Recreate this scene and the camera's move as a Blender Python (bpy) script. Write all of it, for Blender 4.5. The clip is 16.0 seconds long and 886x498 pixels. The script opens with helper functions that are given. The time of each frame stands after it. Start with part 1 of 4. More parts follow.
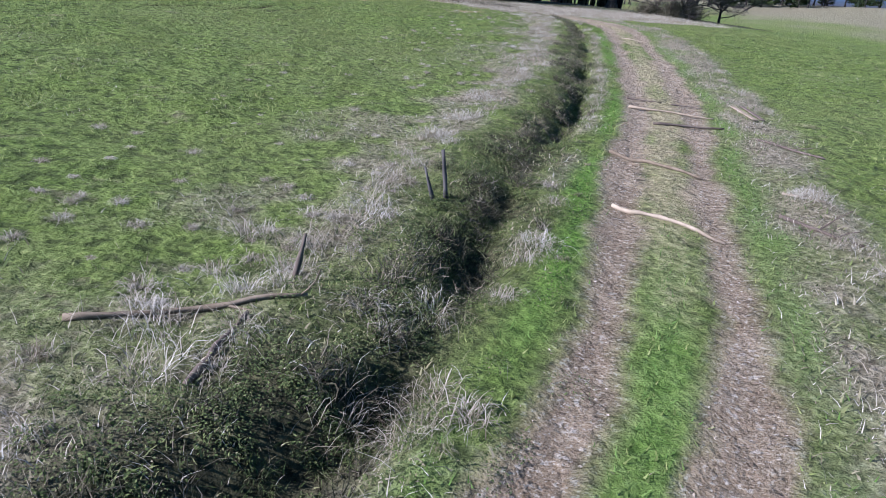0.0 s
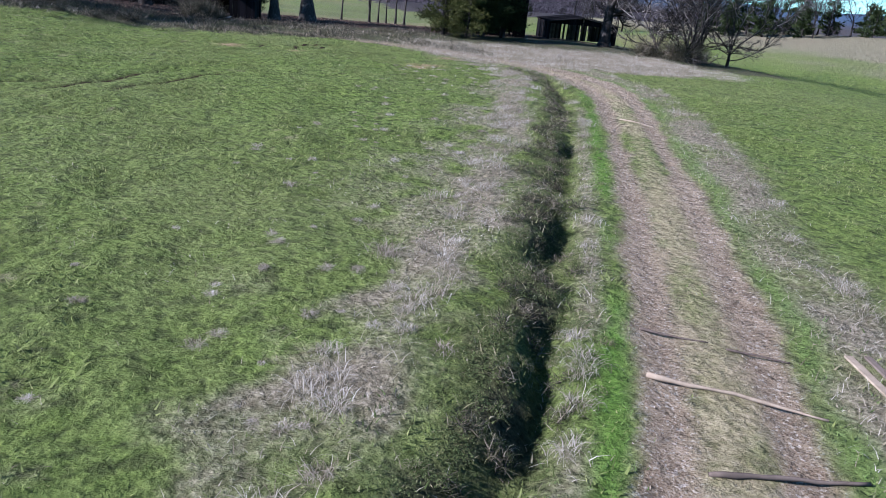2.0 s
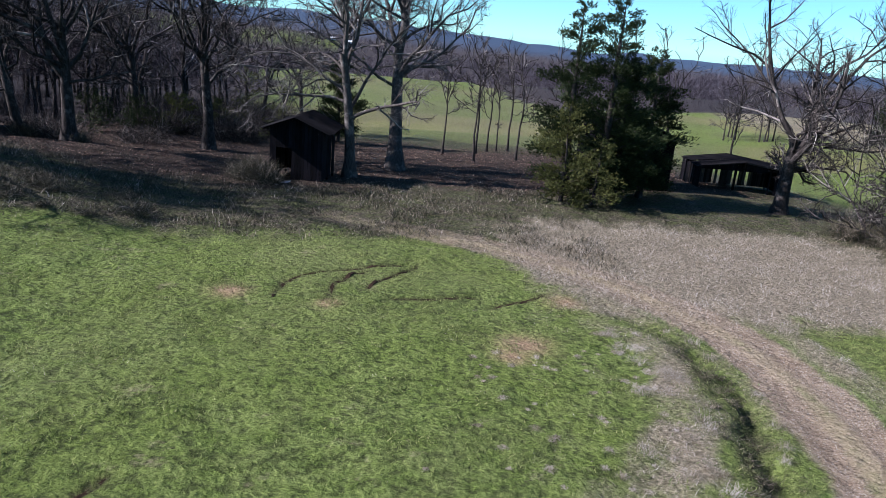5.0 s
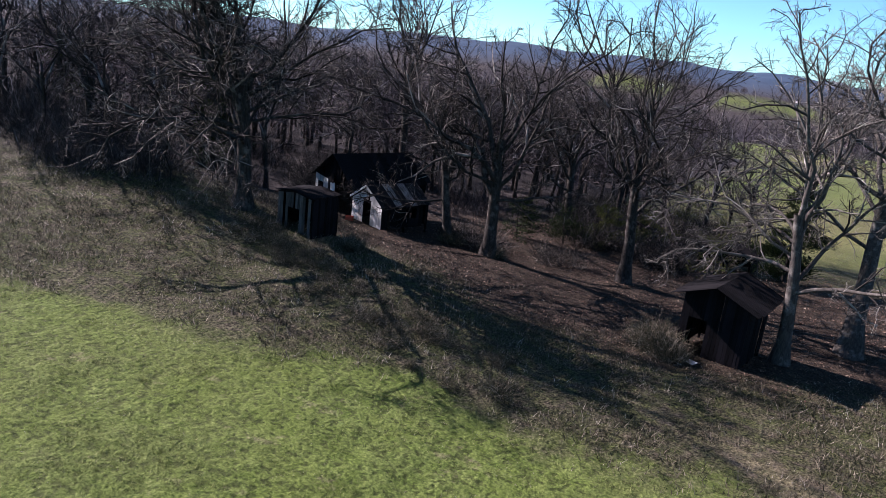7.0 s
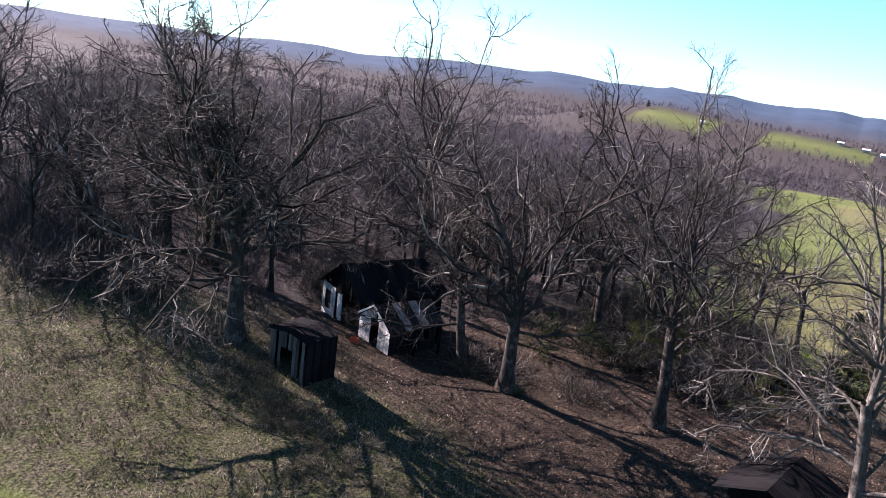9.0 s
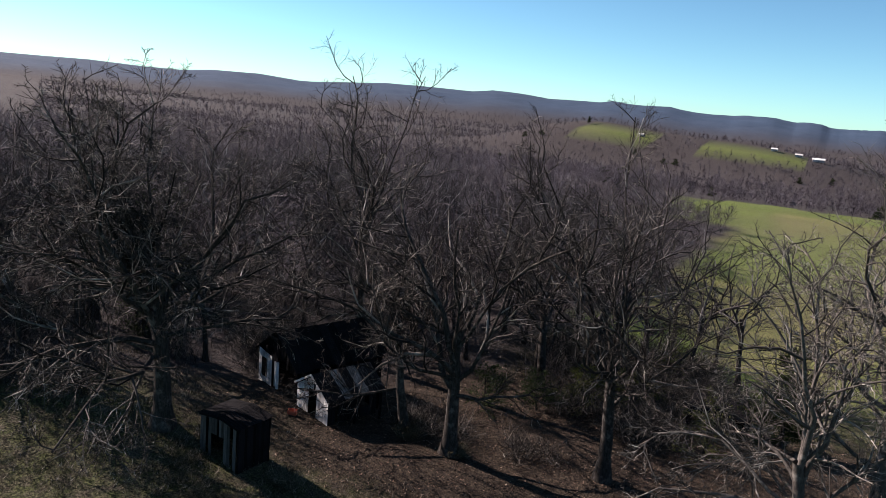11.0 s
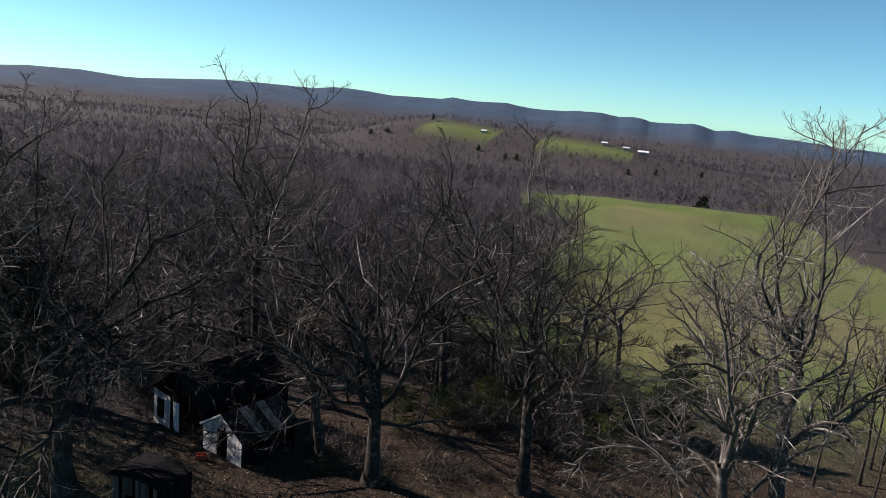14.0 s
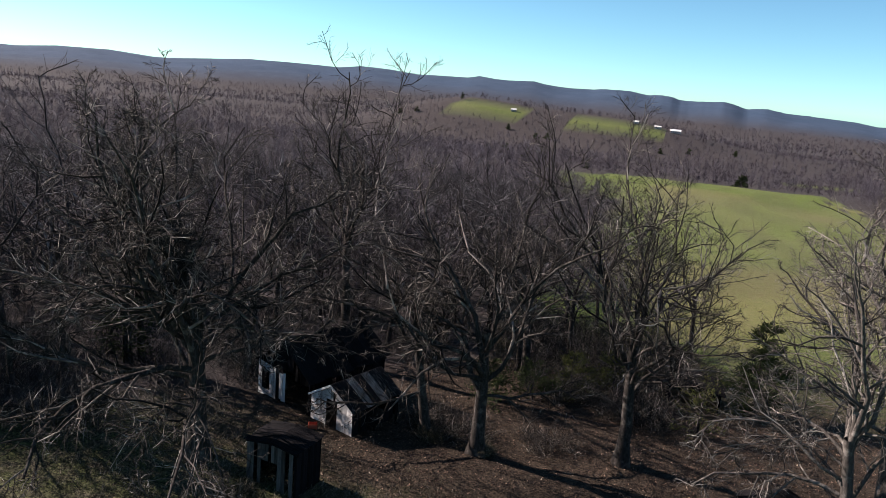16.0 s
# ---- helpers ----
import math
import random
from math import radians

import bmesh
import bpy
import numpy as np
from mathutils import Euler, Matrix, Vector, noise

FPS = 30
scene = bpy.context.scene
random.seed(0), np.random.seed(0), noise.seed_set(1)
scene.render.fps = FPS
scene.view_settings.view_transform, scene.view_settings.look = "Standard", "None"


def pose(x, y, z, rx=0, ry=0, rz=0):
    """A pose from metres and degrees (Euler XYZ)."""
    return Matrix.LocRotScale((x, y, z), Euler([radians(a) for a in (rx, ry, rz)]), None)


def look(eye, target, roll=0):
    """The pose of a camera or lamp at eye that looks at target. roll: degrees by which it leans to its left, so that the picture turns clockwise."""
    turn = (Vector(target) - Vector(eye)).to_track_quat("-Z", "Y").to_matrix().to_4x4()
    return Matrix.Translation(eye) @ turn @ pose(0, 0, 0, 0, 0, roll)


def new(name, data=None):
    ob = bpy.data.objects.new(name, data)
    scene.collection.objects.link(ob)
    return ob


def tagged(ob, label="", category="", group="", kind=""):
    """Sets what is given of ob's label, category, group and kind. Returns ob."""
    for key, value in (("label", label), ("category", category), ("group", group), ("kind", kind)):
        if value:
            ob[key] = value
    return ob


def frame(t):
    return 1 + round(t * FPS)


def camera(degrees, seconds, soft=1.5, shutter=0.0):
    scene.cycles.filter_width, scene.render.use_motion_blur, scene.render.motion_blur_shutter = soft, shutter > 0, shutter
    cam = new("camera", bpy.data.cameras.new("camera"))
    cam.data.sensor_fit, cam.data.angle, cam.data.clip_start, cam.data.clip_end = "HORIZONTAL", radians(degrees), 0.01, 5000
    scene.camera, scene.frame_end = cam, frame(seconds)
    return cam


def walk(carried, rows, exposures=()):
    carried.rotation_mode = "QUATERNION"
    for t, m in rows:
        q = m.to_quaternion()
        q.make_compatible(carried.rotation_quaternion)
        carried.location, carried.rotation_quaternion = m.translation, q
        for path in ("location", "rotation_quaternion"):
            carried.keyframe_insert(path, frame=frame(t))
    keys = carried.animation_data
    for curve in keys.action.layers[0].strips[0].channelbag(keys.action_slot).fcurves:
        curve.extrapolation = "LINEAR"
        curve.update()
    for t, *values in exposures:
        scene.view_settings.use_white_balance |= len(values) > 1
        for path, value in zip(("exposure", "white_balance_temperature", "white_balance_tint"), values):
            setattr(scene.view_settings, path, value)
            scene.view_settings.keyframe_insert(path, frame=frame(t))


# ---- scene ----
cam = camera(62.0, 16.0, soft=0.7)
PATH = [
    (0, (-1.10, 7.94, 3.42), (1.590, 16.787, -0.390), 5.63),
    (0.5, (0.10, 10.37, 3.67), (2.793, 19.218, -0.139), 5.74),
    (1, (1.31, 12.88, 3.91), (4.058, 21.725, 0.150), 5.68),
    (1.5, (2.53, 15.44, 4.19), (5.298, 24.307, 0.494), 5.72),
    (2, (3.67, 18.04, 4.55), (6.465, 26.937, 0.946), 6.00),
    (2.5, (4.74, 20.68, 5.01), (7.481, 29.651, 1.536), 5.61),
    (3, (5.73, 23.27, 5.62), (8.407, 32.323, 2.331), 5.12),
    (5.3, (8.00, 35.99, 9.37), (8.484, 45.562, 6.519), 5.49),
    (5.5, (8.07, 36.91, 9.80), (7.593, 46.475, 6.925), 5.19),
    (6, (8.19, 39.05, 10.76), (5.940, 48.376, 7.925), 4.95),
    (6.5, (8.09, 41.00, 11.70), (4.640, 49.979, 8.967), 5.94),
    (7, (8.00, 42.89, 13.03), (3.571, 51.440, 10.324), 6.67),
    (7.5, (7.29, 44.52, 14.44), (2.455, 52.850, 11.756), 7.44),
    (8, (7.07, 46.23, 15.77), (2.069, 54.501, 13.195), 7.85),
    (8.5, (6.18, 47.50, 17.18), (1.222, 55.821, 14.685), 8.34),
    (9, (5.44, 48.66, 18.25), (0.530, 57.023, 15.820), 7.77),
    (11.3, (5.70, 50.76, 20.85), (1.538, 59.643, 18.931), 4.12),
    (11.5, (5.32, 51.26, 20.87), (1.760, 60.413, 19.005), 4.30),
    (12, (4.60, 51.00, 21.29), (2.263, 60.542, 19.426), 4.56),
    (12.5, (3.95, 50.76, 21.56), (1.643, 60.300, 19.663), 4.83),
    (13, (3.27, 50.48, 21.75), (0.847, 59.986, 19.812), 4.93),
    (13.5, (2.52, 50.01, 21.89), (0.062, 59.504, 19.932), 5.18),
    (14, (1.62, 49.34, 21.93), (-0.906, 58.820, 19.984), 5.19),
    (14.5, (0.62, 48.76, 21.86), (-1.769, 58.259, 19.858), 5.30),
    (15, (-0.49, 48.25, 21.73), (-2.755, 57.746, 19.575), 5.24),
    (15.5, (-1.59, 47.71, 21.62), (-4.126, 57.107, 19.314), 4.97),
    (16, (-2.85, 47.37, 21.34), (-5.662, 56.705, 19.097), 4.99),
]
walk(cam, [(t, look(eye, target, roll)) for t, eye, target, roll in PATH],
     exposures=[(0.0, 1.6, 5350, 22), (3.0, 1.5, 5350, 23), (5.5, 1.45, 5850, 26), (7.0, 1.6, 6200, 32), (9.0, 2.25, 6600, 34), (11.5, 1.15, 6900, 23), (14.5, 1.1, 6700, 19), (16.0, 1.4, 6900, 23)])

# ---- light ----
SUN_FROM = Vector((-0.85, 0.02, 0.53)).normalized()
world = bpy.data.worlds.new("sky_world")
scene.world = world
world.use_nodes = True
wn = world.node_tree
sky = wn.nodes.new("ShaderNodeTexSky")
sky.sky_type = "NISHITA"
sky.sun_disc = False
sky.altitude = 2500
sky.sun_elevation = math.asin(SUN_FROM.z)
sky.sun_rotation = math.atan2(SUN_FROM.x, SUN_FROM.y)
sky.air_density, sky.dust_density, sky.ozone_density = 0.85, 0.35, 0.3
cool = wn.nodes.new("ShaderNodeMix")
cool.data_type, cool.blend_type = "RGBA", "MULTIPLY"
cool.inputs[0].default_value = 1.0
cool.inputs[7].default_value = (0.55, 1.0, 1.07, 1)
wn.links.new(sky.outputs[0], cool.inputs[6])
wn.links.new(cool.outputs[2], wn.nodes["Background"].inputs[0])
wn.nodes["Background"].inputs[1].default_value = 0.058
sun = new("sun", bpy.data.lights.new("sun", "SUN"))
sun.data.energy, sun.data.angle, sun.data.color = 5.0, radians(0.5), (1.0, 0.945, 0.87)
sun.matrix_world = look(SUN_FROM * 50, (0, 0, 0))

# ---- plan ----
TRACK = [(-6.0, -4.0), (-2.5, 5.5), (-0.2, 9.3), (2.45, 12.6), (4.2, 15.4), (6.4, 19.3), (9.2, 24.0), (11.6, 28.8), (13.9, 33.6),
         (15.8, 37.8), (18.0, 42.8), (20.0, 48.0), (21.0, 53.0), (20.4, 58.0), (17.5, 63.5), (12.5, 68.2), (5.0, 72.0),
         (-4.0, 75.5), (-12.0, 80.5), (-17.0, 83.0)]


def smooth_line(pts, n):
    """A Catmull-Rom line through pts, n steps a span."""
    p = np.array([pts[0], *pts, pts[-1]], float)
    out = []
    for i in range(1, len(p) - 2):
        for t in np.arange(n) / n:
            a, b, c, d = p[i - 1], p[i], p[i + 1], p[i + 2]
            out.append(0.5 * (2 * b + (c - a) * t + (2 * a - 5 * b + 4 * c - d) * t**2 + (3 * b - a - 3 * c + d) * t**3))
    return np.array(out + [p[-1]])


LINE = smooth_line(TRACK, 12)
LINE_DIR = np.gradient(LINE, axis=0)
LINE_DIR /= np.linalg.norm(LINE_DIR, axis=1)[:, None]


CELL = .5
_cx, _cy = np.arange(-40, 51, CELL), np.arange(-10, 111, CELL)
NEAREST = np.stack([np.argmin((u - LINE[None, :, 0]) ** 2 + (_cy[:, None] - LINE[None, :, 1]) ** 2, axis=1) for u in _cx])


def track_offset(x, y):
    """Signed distance from the track's middle (to the right of its heading is positive) and the place along it (0 to 1)."""
    x, y = np.ravel(x).astype(float), np.ravel(y).astype(float)
    off, along = np.full(len(x), 1e3), np.zeros(len(x))
    near = np.where((x > -40) & (x < 50) & (y > -10) & (y < 110))[0]
    for some in np.array_split(near, max(1, len(near) // 60000)):
        guess = NEAREST[((x[some] + 40) / CELL + .5).astype(int), ((y[some] + 10) / CELL + .5).astype(int)]
        k = np.clip(guess[:, None] + np.arange(-4, 5)[None], 0, len(LINE) - 1)
        dx, dy = x[some, None] - LINE[k, 0], y[some, None] - LINE[k, 1]
        r = np.arange(len(some))
        j = np.argmin(dx * dx + dy * dy, axis=1)
        i, dx, dy = k[r, j], dx[r, j], dy[r, j]
        side = dx * LINE_DIR[i, 1] - dy * LINE_DIR[i, 0]
        d = np.sqrt(dx ** 2 + dy ** 2)
        off[some] = np.where(side < 0, -d, d)
        along[some] = i / len(LINE)
    return off, along


def step(a, b, v):
    t = np.clip((np.asarray(v, float) - a) / (b - a), 0, 1)
    return t * t * (3 - 2 * t)


GRAIN = np.random.RandomState(7).rand(64, 64)


def wave(x, y, size):
    """Smooth value noise in 0..1 with that cell size in metres."""
    u, v = np.asarray(x, float) / size, np.asarray(y, float) / size
    i, j = np.floor(u).astype(int), np.floor(v).astype(int)
    f, g = u - i, v - j
    f, g = f * f * (3 - 2 * f), g * g * (3 - 2 * g)
    at = lambda a, b: GRAIN[a % 64, b % 64]
    return (at(i, j) * (1 - f) + at(i + 1, j) * f) * (1 - g) + (at(i, j + 1) * (1 - f) + at(i + 1, j + 1) * f) * g


def land(x, y):
    """The lie of the land without the track and the ditch."""
    x, y = np.asarray(x, float), np.asarray(y, float)
    z = -np.interp(y, [-1e4, 45, 62, 80, 95, 115, 160, 250, 420, 560, 800, 1100, 2000, 4500],
                   [0, 0, .6, 1.1, 2.0, 3.4, 7.5, 12.5, 17, 30, 42, 45, 70, 110])
    left = np.minimum(np.maximum(0, -x - 1), 60)
    z = z + left * np.interp(y, [-1e4, 10, 40, 60, 77, 88, 112, 200, 1e4], [0, .01, .02, .07, .13, .055, .02, 0, 0])
    z = z + 5.0 * step(42, 120, x) * step(40, 110, y) * (1 - step(220, 420, y))
    z = z - np.interp(x, [36, 44, 53, 62, 95, 150], [0, .35, 1.5, 2.4, 1.8, 0]) * step(15, 50, y) * (1 - step(105, 150, y))
    z = z + 42 * np.exp(-((x + 300) / 130) ** 2 - ((y - 1060) / 130) ** 2) + 30 * np.exp(-((x + 95) / 150) ** 2 - ((y - 1070) / 120) ** 2)
    far = np.hypot(x, y)
    z = z + step(150, 700, far) * (wave(x, y, 260) - .5) * 10 + step(40, 90, np.hypot(x - 10, y - 30)) * (wave(x, y, 23) - .5) * .6
    z = z - step(0, 1500, -y) * 25 - step(300, 3500, np.abs(x)) * 20
    # the long ridge that closes the valley
    az = np.degrees(np.arctan2(x, y))
    crest = 21 + 4000 * np.interp(az, [-180, -60, -46, -35, -24, -12, 0, 8, 16, 40, 180], [-.003, -.003, -.003, -.001, .003, .006, .001, -.006, -.0145, -.014, .0])
    crest = crest + (wave(az * 40, far * .004, 55) - .5) * 30 + (wave(az * 40, far * .004 + 9, 17) - .5) * 5 + 9 * np.exp(-((az + 24.3) / .7) ** 2) + 7 * np.exp(-((az + 22.3) / .8) ** 2)
    ridge = step(2600, 3900, far) * (1 - .4 * step(4300, 4800, far))
    return z * (1 - ridge) + crest * ridge


def ground_z(x, y):
    """The ground with ruts, ditch, bank and clods."""
    x, y = np.atleast_1d(np.asarray(x, float)), np.atleast_1d(np.asarray(y, float))
    z = land(x, y).ravel()
    x, y = x.ravel(), y.ravel()
    off, along = track_offset(x, y)
    on = 1 - step(.62, .74, along)
    rut = np.exp(-((np.abs(off) - .68) / .22) ** 2)
    z = z - .06 * rut * (1 - .6 * step(.7, .8, along)) - .03 * np.exp(-(off / 1.6) ** 4)
    wob = (wave(x, y, 1.7) - .5) * .7
    z = z - (.10 + .26 * step(.3, .7, wave(x + 5, y, 1.6))) * on * np.exp(-((off + 2.3 + wob) / .32) ** 2) + .12 * on * np.exp(-((off + 3.5 + wob) / .8) ** 2)
    z = z + .10 * on * np.exp(-((off - 2.2) / .6) ** 2) * wave(x, y, .9)
    rough = 1 - np.exp(-(off / 2.0) ** 4)
    near = 1 - step(60, 130, np.hypot(x - 10, y - 40))
    z = z + near * rough * ((wave(x, y, .8) - .5) * .13 + (wave(x + 31, y, 2.6) - .5) * .12)
    # a tractor's turning ruts in the field
    return z - .10 * scars(x, y)


RUTS = [
    [(5.32, 58.4), (5.53, 59.98), (6.33, 61.43), (8.5, 62.81), (10.0, 63.4)], [(7.15, 58.4), (7.32, 60.13), (7.84, 61.34), (8.51, 62.3)],
    [(8.56, 59.99), (9.13, 61.17), (10.61, 63.33)], [(9.4, 59.02), (10.59, 59.01), (12.49, 59.57)], [(12.9, 58.6), (13.6, 59.0), (15.32, 60.24)],
    [(0.3, 42.5), (1.5, 44.32), (2.3, 45.5), (3.4, 47.6)], [(-1.6, 41.9), (0.02, 44.37), (1.4, 46.9)], [(-4.4, 41.1), (-1.72, 43.5)],
]
RUT_LINES = [smooth_line(r, 8) for r in RUTS]


def scars(x, y):
    """How deep a tyre has torn the sod, 0 to 1."""
    out = np.zeros(len(x))
    near = np.where((x > -25) & (x < 22) & (y > 25) & (y < 70))[0]
    if not len(near):
        return out
    for line in RUT_LINES:
        d = np.full(len(near), 9.0)
        for a, b in zip(line[:-1], line[1:]):
            ab = b - a
            t = np.clip(((x[near] - a[0]) * ab[0] + (y[near] - a[1]) * ab[1]) / (ab @ ab + 1e-9), 0, 1)
            d = np.minimum(d, np.hypot(x[near] - a[0] - t * ab[0], y[near] - a[1] - t * ab[1]))
        out[near] = np.maximum(out[near], np.exp(-(d / .12) ** 2) * step(.12, .3, wave(x[near], y[near], 1.1)))
    return out


RED_EARTH = [(11.5, 68.6, .9), (12.6, 67.8, .8), (13.36, 55.1, .8), (15.9, 59.4, .75), (3.81, 59.03, .6), (12.8, 54.2, .5), (7.2, 58.1, .4)]


def on_ground(x, y):
    return float(ground_z(x, y)[0])


def field_edge(x):
    """Where the sown field ends and the rough meadow before the trees begins."""
    return np.interp(x, [-300, -60, -40, -23, -12, -4, 4, 12, 17], [40, 50, 55, 60.3, 63.8, 66.5, 67.3, 68, 64])


LAST = {}


def zones(x, y):
    """Weights of the ground's covers; the last answer is kept for a second question about the same places."""
    key = (len(x), float(x[0]), float(y[-1])) if len(x) > 1 else None
    if key is None or key not in LAST:
        LAST.clear()
        LAST[key] = cover(np.asarray(x, float), np.asarray(y, float))
    return LAST[key]


def cover(x, y):
    off, along = track_offset(x, y)
    j = (wave(x, y, 1.3) - .5) + .6 * (wave(x + 17, y + 5, .5) - .5)
    j2 = (wave(x, y, 6) - .5) * 2
    j3 = (wave(x + 40, y, 55) - .5) * 2
    on = 1 - step(.62, .74, along)
    fade = 1 - step(.76, .87, along)
    dirt = (1 - step(.2, .46, np.abs(np.abs(off) - .70) + .3 * j - .32 * step(.52, .62, along) * (1 - step(.74, .84, along)))) * fade * (1 - .35 * step(.66, .74, along))
    middle = (1 - step(.22, .5, np.abs(off) + .25 * j)) * fade * (.62 + .33 * step(.3, .6, wave(x, y, 3.1))) * (.12 + .88 * step(13.0, 17.5, y + 2 * j))
    verge = np.maximum(np.exp(-((off + 1.32 + .25 * j) / .22) ** 2), .6 * np.exp(-((off - 1.4 + .3 * j) / .25) ** 2)) * on * step(.25, .55, wave(x + 3, y, 2.4))
    verge = np.maximum(verge, np.exp(-((off + .02 + .15 * j) / .27) ** 4) * (1 - step(13.5, 18, y)))
    tuft = step(.40, .60, .55 * wave(x, y, 1.1) + .45 * wave(x + 8, y, 3.0))
    bank = np.maximum.reduce([np.exp(-((off + 4.0 + .6 * j2 + j) / .62) ** 4) * (.45 + .55 * tuft), .6 * np.exp(-((off + 4.6 + .8 * j2) / 1.7) ** 2) * step(.5, .66, .5 * wave(x, y, .6) + .5 * wave(x + 8, y, 2.2)),
                              np.exp(-((off - 2.1 + .4 * j) / .9) ** 4) * (.45 + .55 * tuft)]) * on
    bank = np.maximum(bank, .8 * on * np.exp(-((off + 1.72 + .2 * j) / .22) ** 2) * step(.3, .5, wave(x, y + 11, 1.9)))
    # the weedy corner where a branch lies
    bank = np.maximum(bank, .95 * (.35 + .65 * tuft) * np.exp(-((x + 2.3) / 2.7) ** 4 - ((y - 12.9) / 2.2) ** 4))
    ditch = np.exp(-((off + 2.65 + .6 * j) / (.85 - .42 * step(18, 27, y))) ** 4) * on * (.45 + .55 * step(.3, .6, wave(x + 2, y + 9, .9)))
    edge = y - field_edge(x)
    red = np.maximum.reduce([np.exp(-((x - a) / w) ** 2 - ((y - b) / w) ** 2) for a, b, w in RED_EARTH])
    meadow = step(-1.2, 1.5, edge + 1.6 * j + j2) * (1 - step(118, 128, y + 3 * j2)) * (1 - step(44, 52, x))
    dry = step(.35, .75, np.exp(-((x - 25.5) / 11.5) ** 4 - ((y - 65.5) / 9.0) ** 4) + .3 * j)
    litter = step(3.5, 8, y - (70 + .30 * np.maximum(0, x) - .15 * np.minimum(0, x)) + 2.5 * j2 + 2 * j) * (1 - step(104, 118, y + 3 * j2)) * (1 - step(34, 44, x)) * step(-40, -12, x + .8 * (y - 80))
    woods_left = step(0, 8, -(x + 22) + np.where(y > 92, .5 * np.minimum(y - 92, 18), -1.2 * np.maximum(0, 80 - y)) + 3 * j2)
    woods = woods_left * step(68, 74, y + .05 * (x + 24)) * (y < 300)
    field = (x > np.interp(y, [120, 139, 173, 282, 330, 430], [4, -3, -19, -28, -44, -60]) + 5 * j2) & (x < np.interp(y, [120, 235, 262], [150, 80, 64]) + 5 * j2) & (y > 120) & (y < 425 + .35 * x + 10 * j2)
    hillf = (((x + 268) / 56) ** 2 + ((y - 1003) / 46) ** 2 < 1 + .9 * j3 + .3 * j2) | (((x + 92) / 80) ** 2 + ((y - 1025) / 36) ** 2 < 1 + .9 * j3 + .3 * j2) | (np.abs(x - 190) / 120 + np.abs(y - 640) / 25 < 1)
    righth = (x > 44) & (y < 225)
    open_far = field | hillf | righth | (y < 60)
    farwood = step(110, 135, np.hypot(x - 10, y - 30)) * np.where(open_far, 0.0, 1.0)
    woods = np.maximum(woods, farwood)
    # where the far ridge takes its painted haze blue
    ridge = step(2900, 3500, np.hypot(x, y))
    pale = np.where(righth & (y > 70), .85 * step(0, 14, x - 64 - .2 * (y - 70) + 5 * j2), 0.0)
    pale = np.maximum(pale, np.where(field | hillf, .14 * step(.5, .8, wave(x, y * .55, 42)), 0))
    worn = np.where(field, step(.42, .75, .5 * wave(x + 3, y, 19) + .5 * wave(x, y * .6, 47)), 0.0)
    meadow = np.maximum.reduce([meadow, .25 * worn, np.where(hillf, .25, 0.0), np.where(field, .38 * step(.40, .65, .5 * wave(x, y * .4, 7) + .5 * wave(x + 9, y * .5, 16)), 0.0)])
    red = np.maximum(red, np.where(field, .3 * step(.55, .8, wave(x + 50, y * .5 + 7, 24)), 0.0))
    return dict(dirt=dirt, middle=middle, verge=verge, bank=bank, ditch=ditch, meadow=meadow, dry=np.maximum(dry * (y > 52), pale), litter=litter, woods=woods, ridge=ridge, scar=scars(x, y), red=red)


# ---- materials ----
def material(name, rough=0.85, spec=0.25):
    m = bpy.data.materials.new(name)
    m.use_nodes = True
    b = m.node_tree.nodes["Principled BSDF"]
    b.inputs["Roughness"].default_value = rough
    b.inputs["Specular IOR Level"].default_value = spec
    return m, m.node_tree, b


def node(nt, kind, **inputs):
    n = nt.nodes.new(kind)
    for k, v in inputs.items():
        n.inputs[k].default_value = v
    return n


def noise_node(nt, scale, detail=4.0, rough=0.6, coords=None):
    n = node(nt, "ShaderNodeTexNoise", Scale=scale, Detail=detail, Roughness=rough)
    if coords is None:
        coords = nt.nodes.new("ShaderNodeTexCoord").outputs["Object"]
    nt.links.new(coords, n.inputs["Vector"])
    return n.outputs["Fac"]


def ramp(nt, fac, stops):
    r = nt.nodes.new("ShaderNodeValToRGB")
    el = r.color_ramp.elements
    while len(el) < len(stops):
        el.new(0.5)
    for e, (p, c) in zip(el, stops):
        e.position, e.color = p, (*c, 1)
    nt.links.new(fac, r.inputs[0])
    return r.outputs[0]


def mix(nt, fac, a, b):
    n = nt.nodes.new("ShaderNodeMix")
    n.data_type = "RGBA"
    for s, v in ((n.inputs[0], fac), (n.inputs[6], a), (n.inputs[7], b)):
        if isinstance(v, tuple):
            s.default_value = (*v, 1)
        elif isinstance(v, float):
            s.default_value = v
        else:
            nt.links.new(v, s)
    return n.outputs[2]


def math_node(nt, op, a, b=0.0, clamp=False):
    n = nt.nodes.new("ShaderNodeMath")
    n.operation, n.use_clamp = op, clamp
    for s, v in ((n.inputs[0], a), (n.inputs[1], b)):
        if isinstance(v, (int, float)):
            s.default_value = v
        else:
            nt.links.new(v, s)
    return n.outputs[0]


def bump(nt, bsdf, height, strength, distance):
    n = node(nt, "ShaderNodeBump", Strength=strength, Distance=distance)
    nt.links.new(height, n.inputs["Height"])
    nt.links.new(n.outputs[0], bsdf.inputs["Normal"])


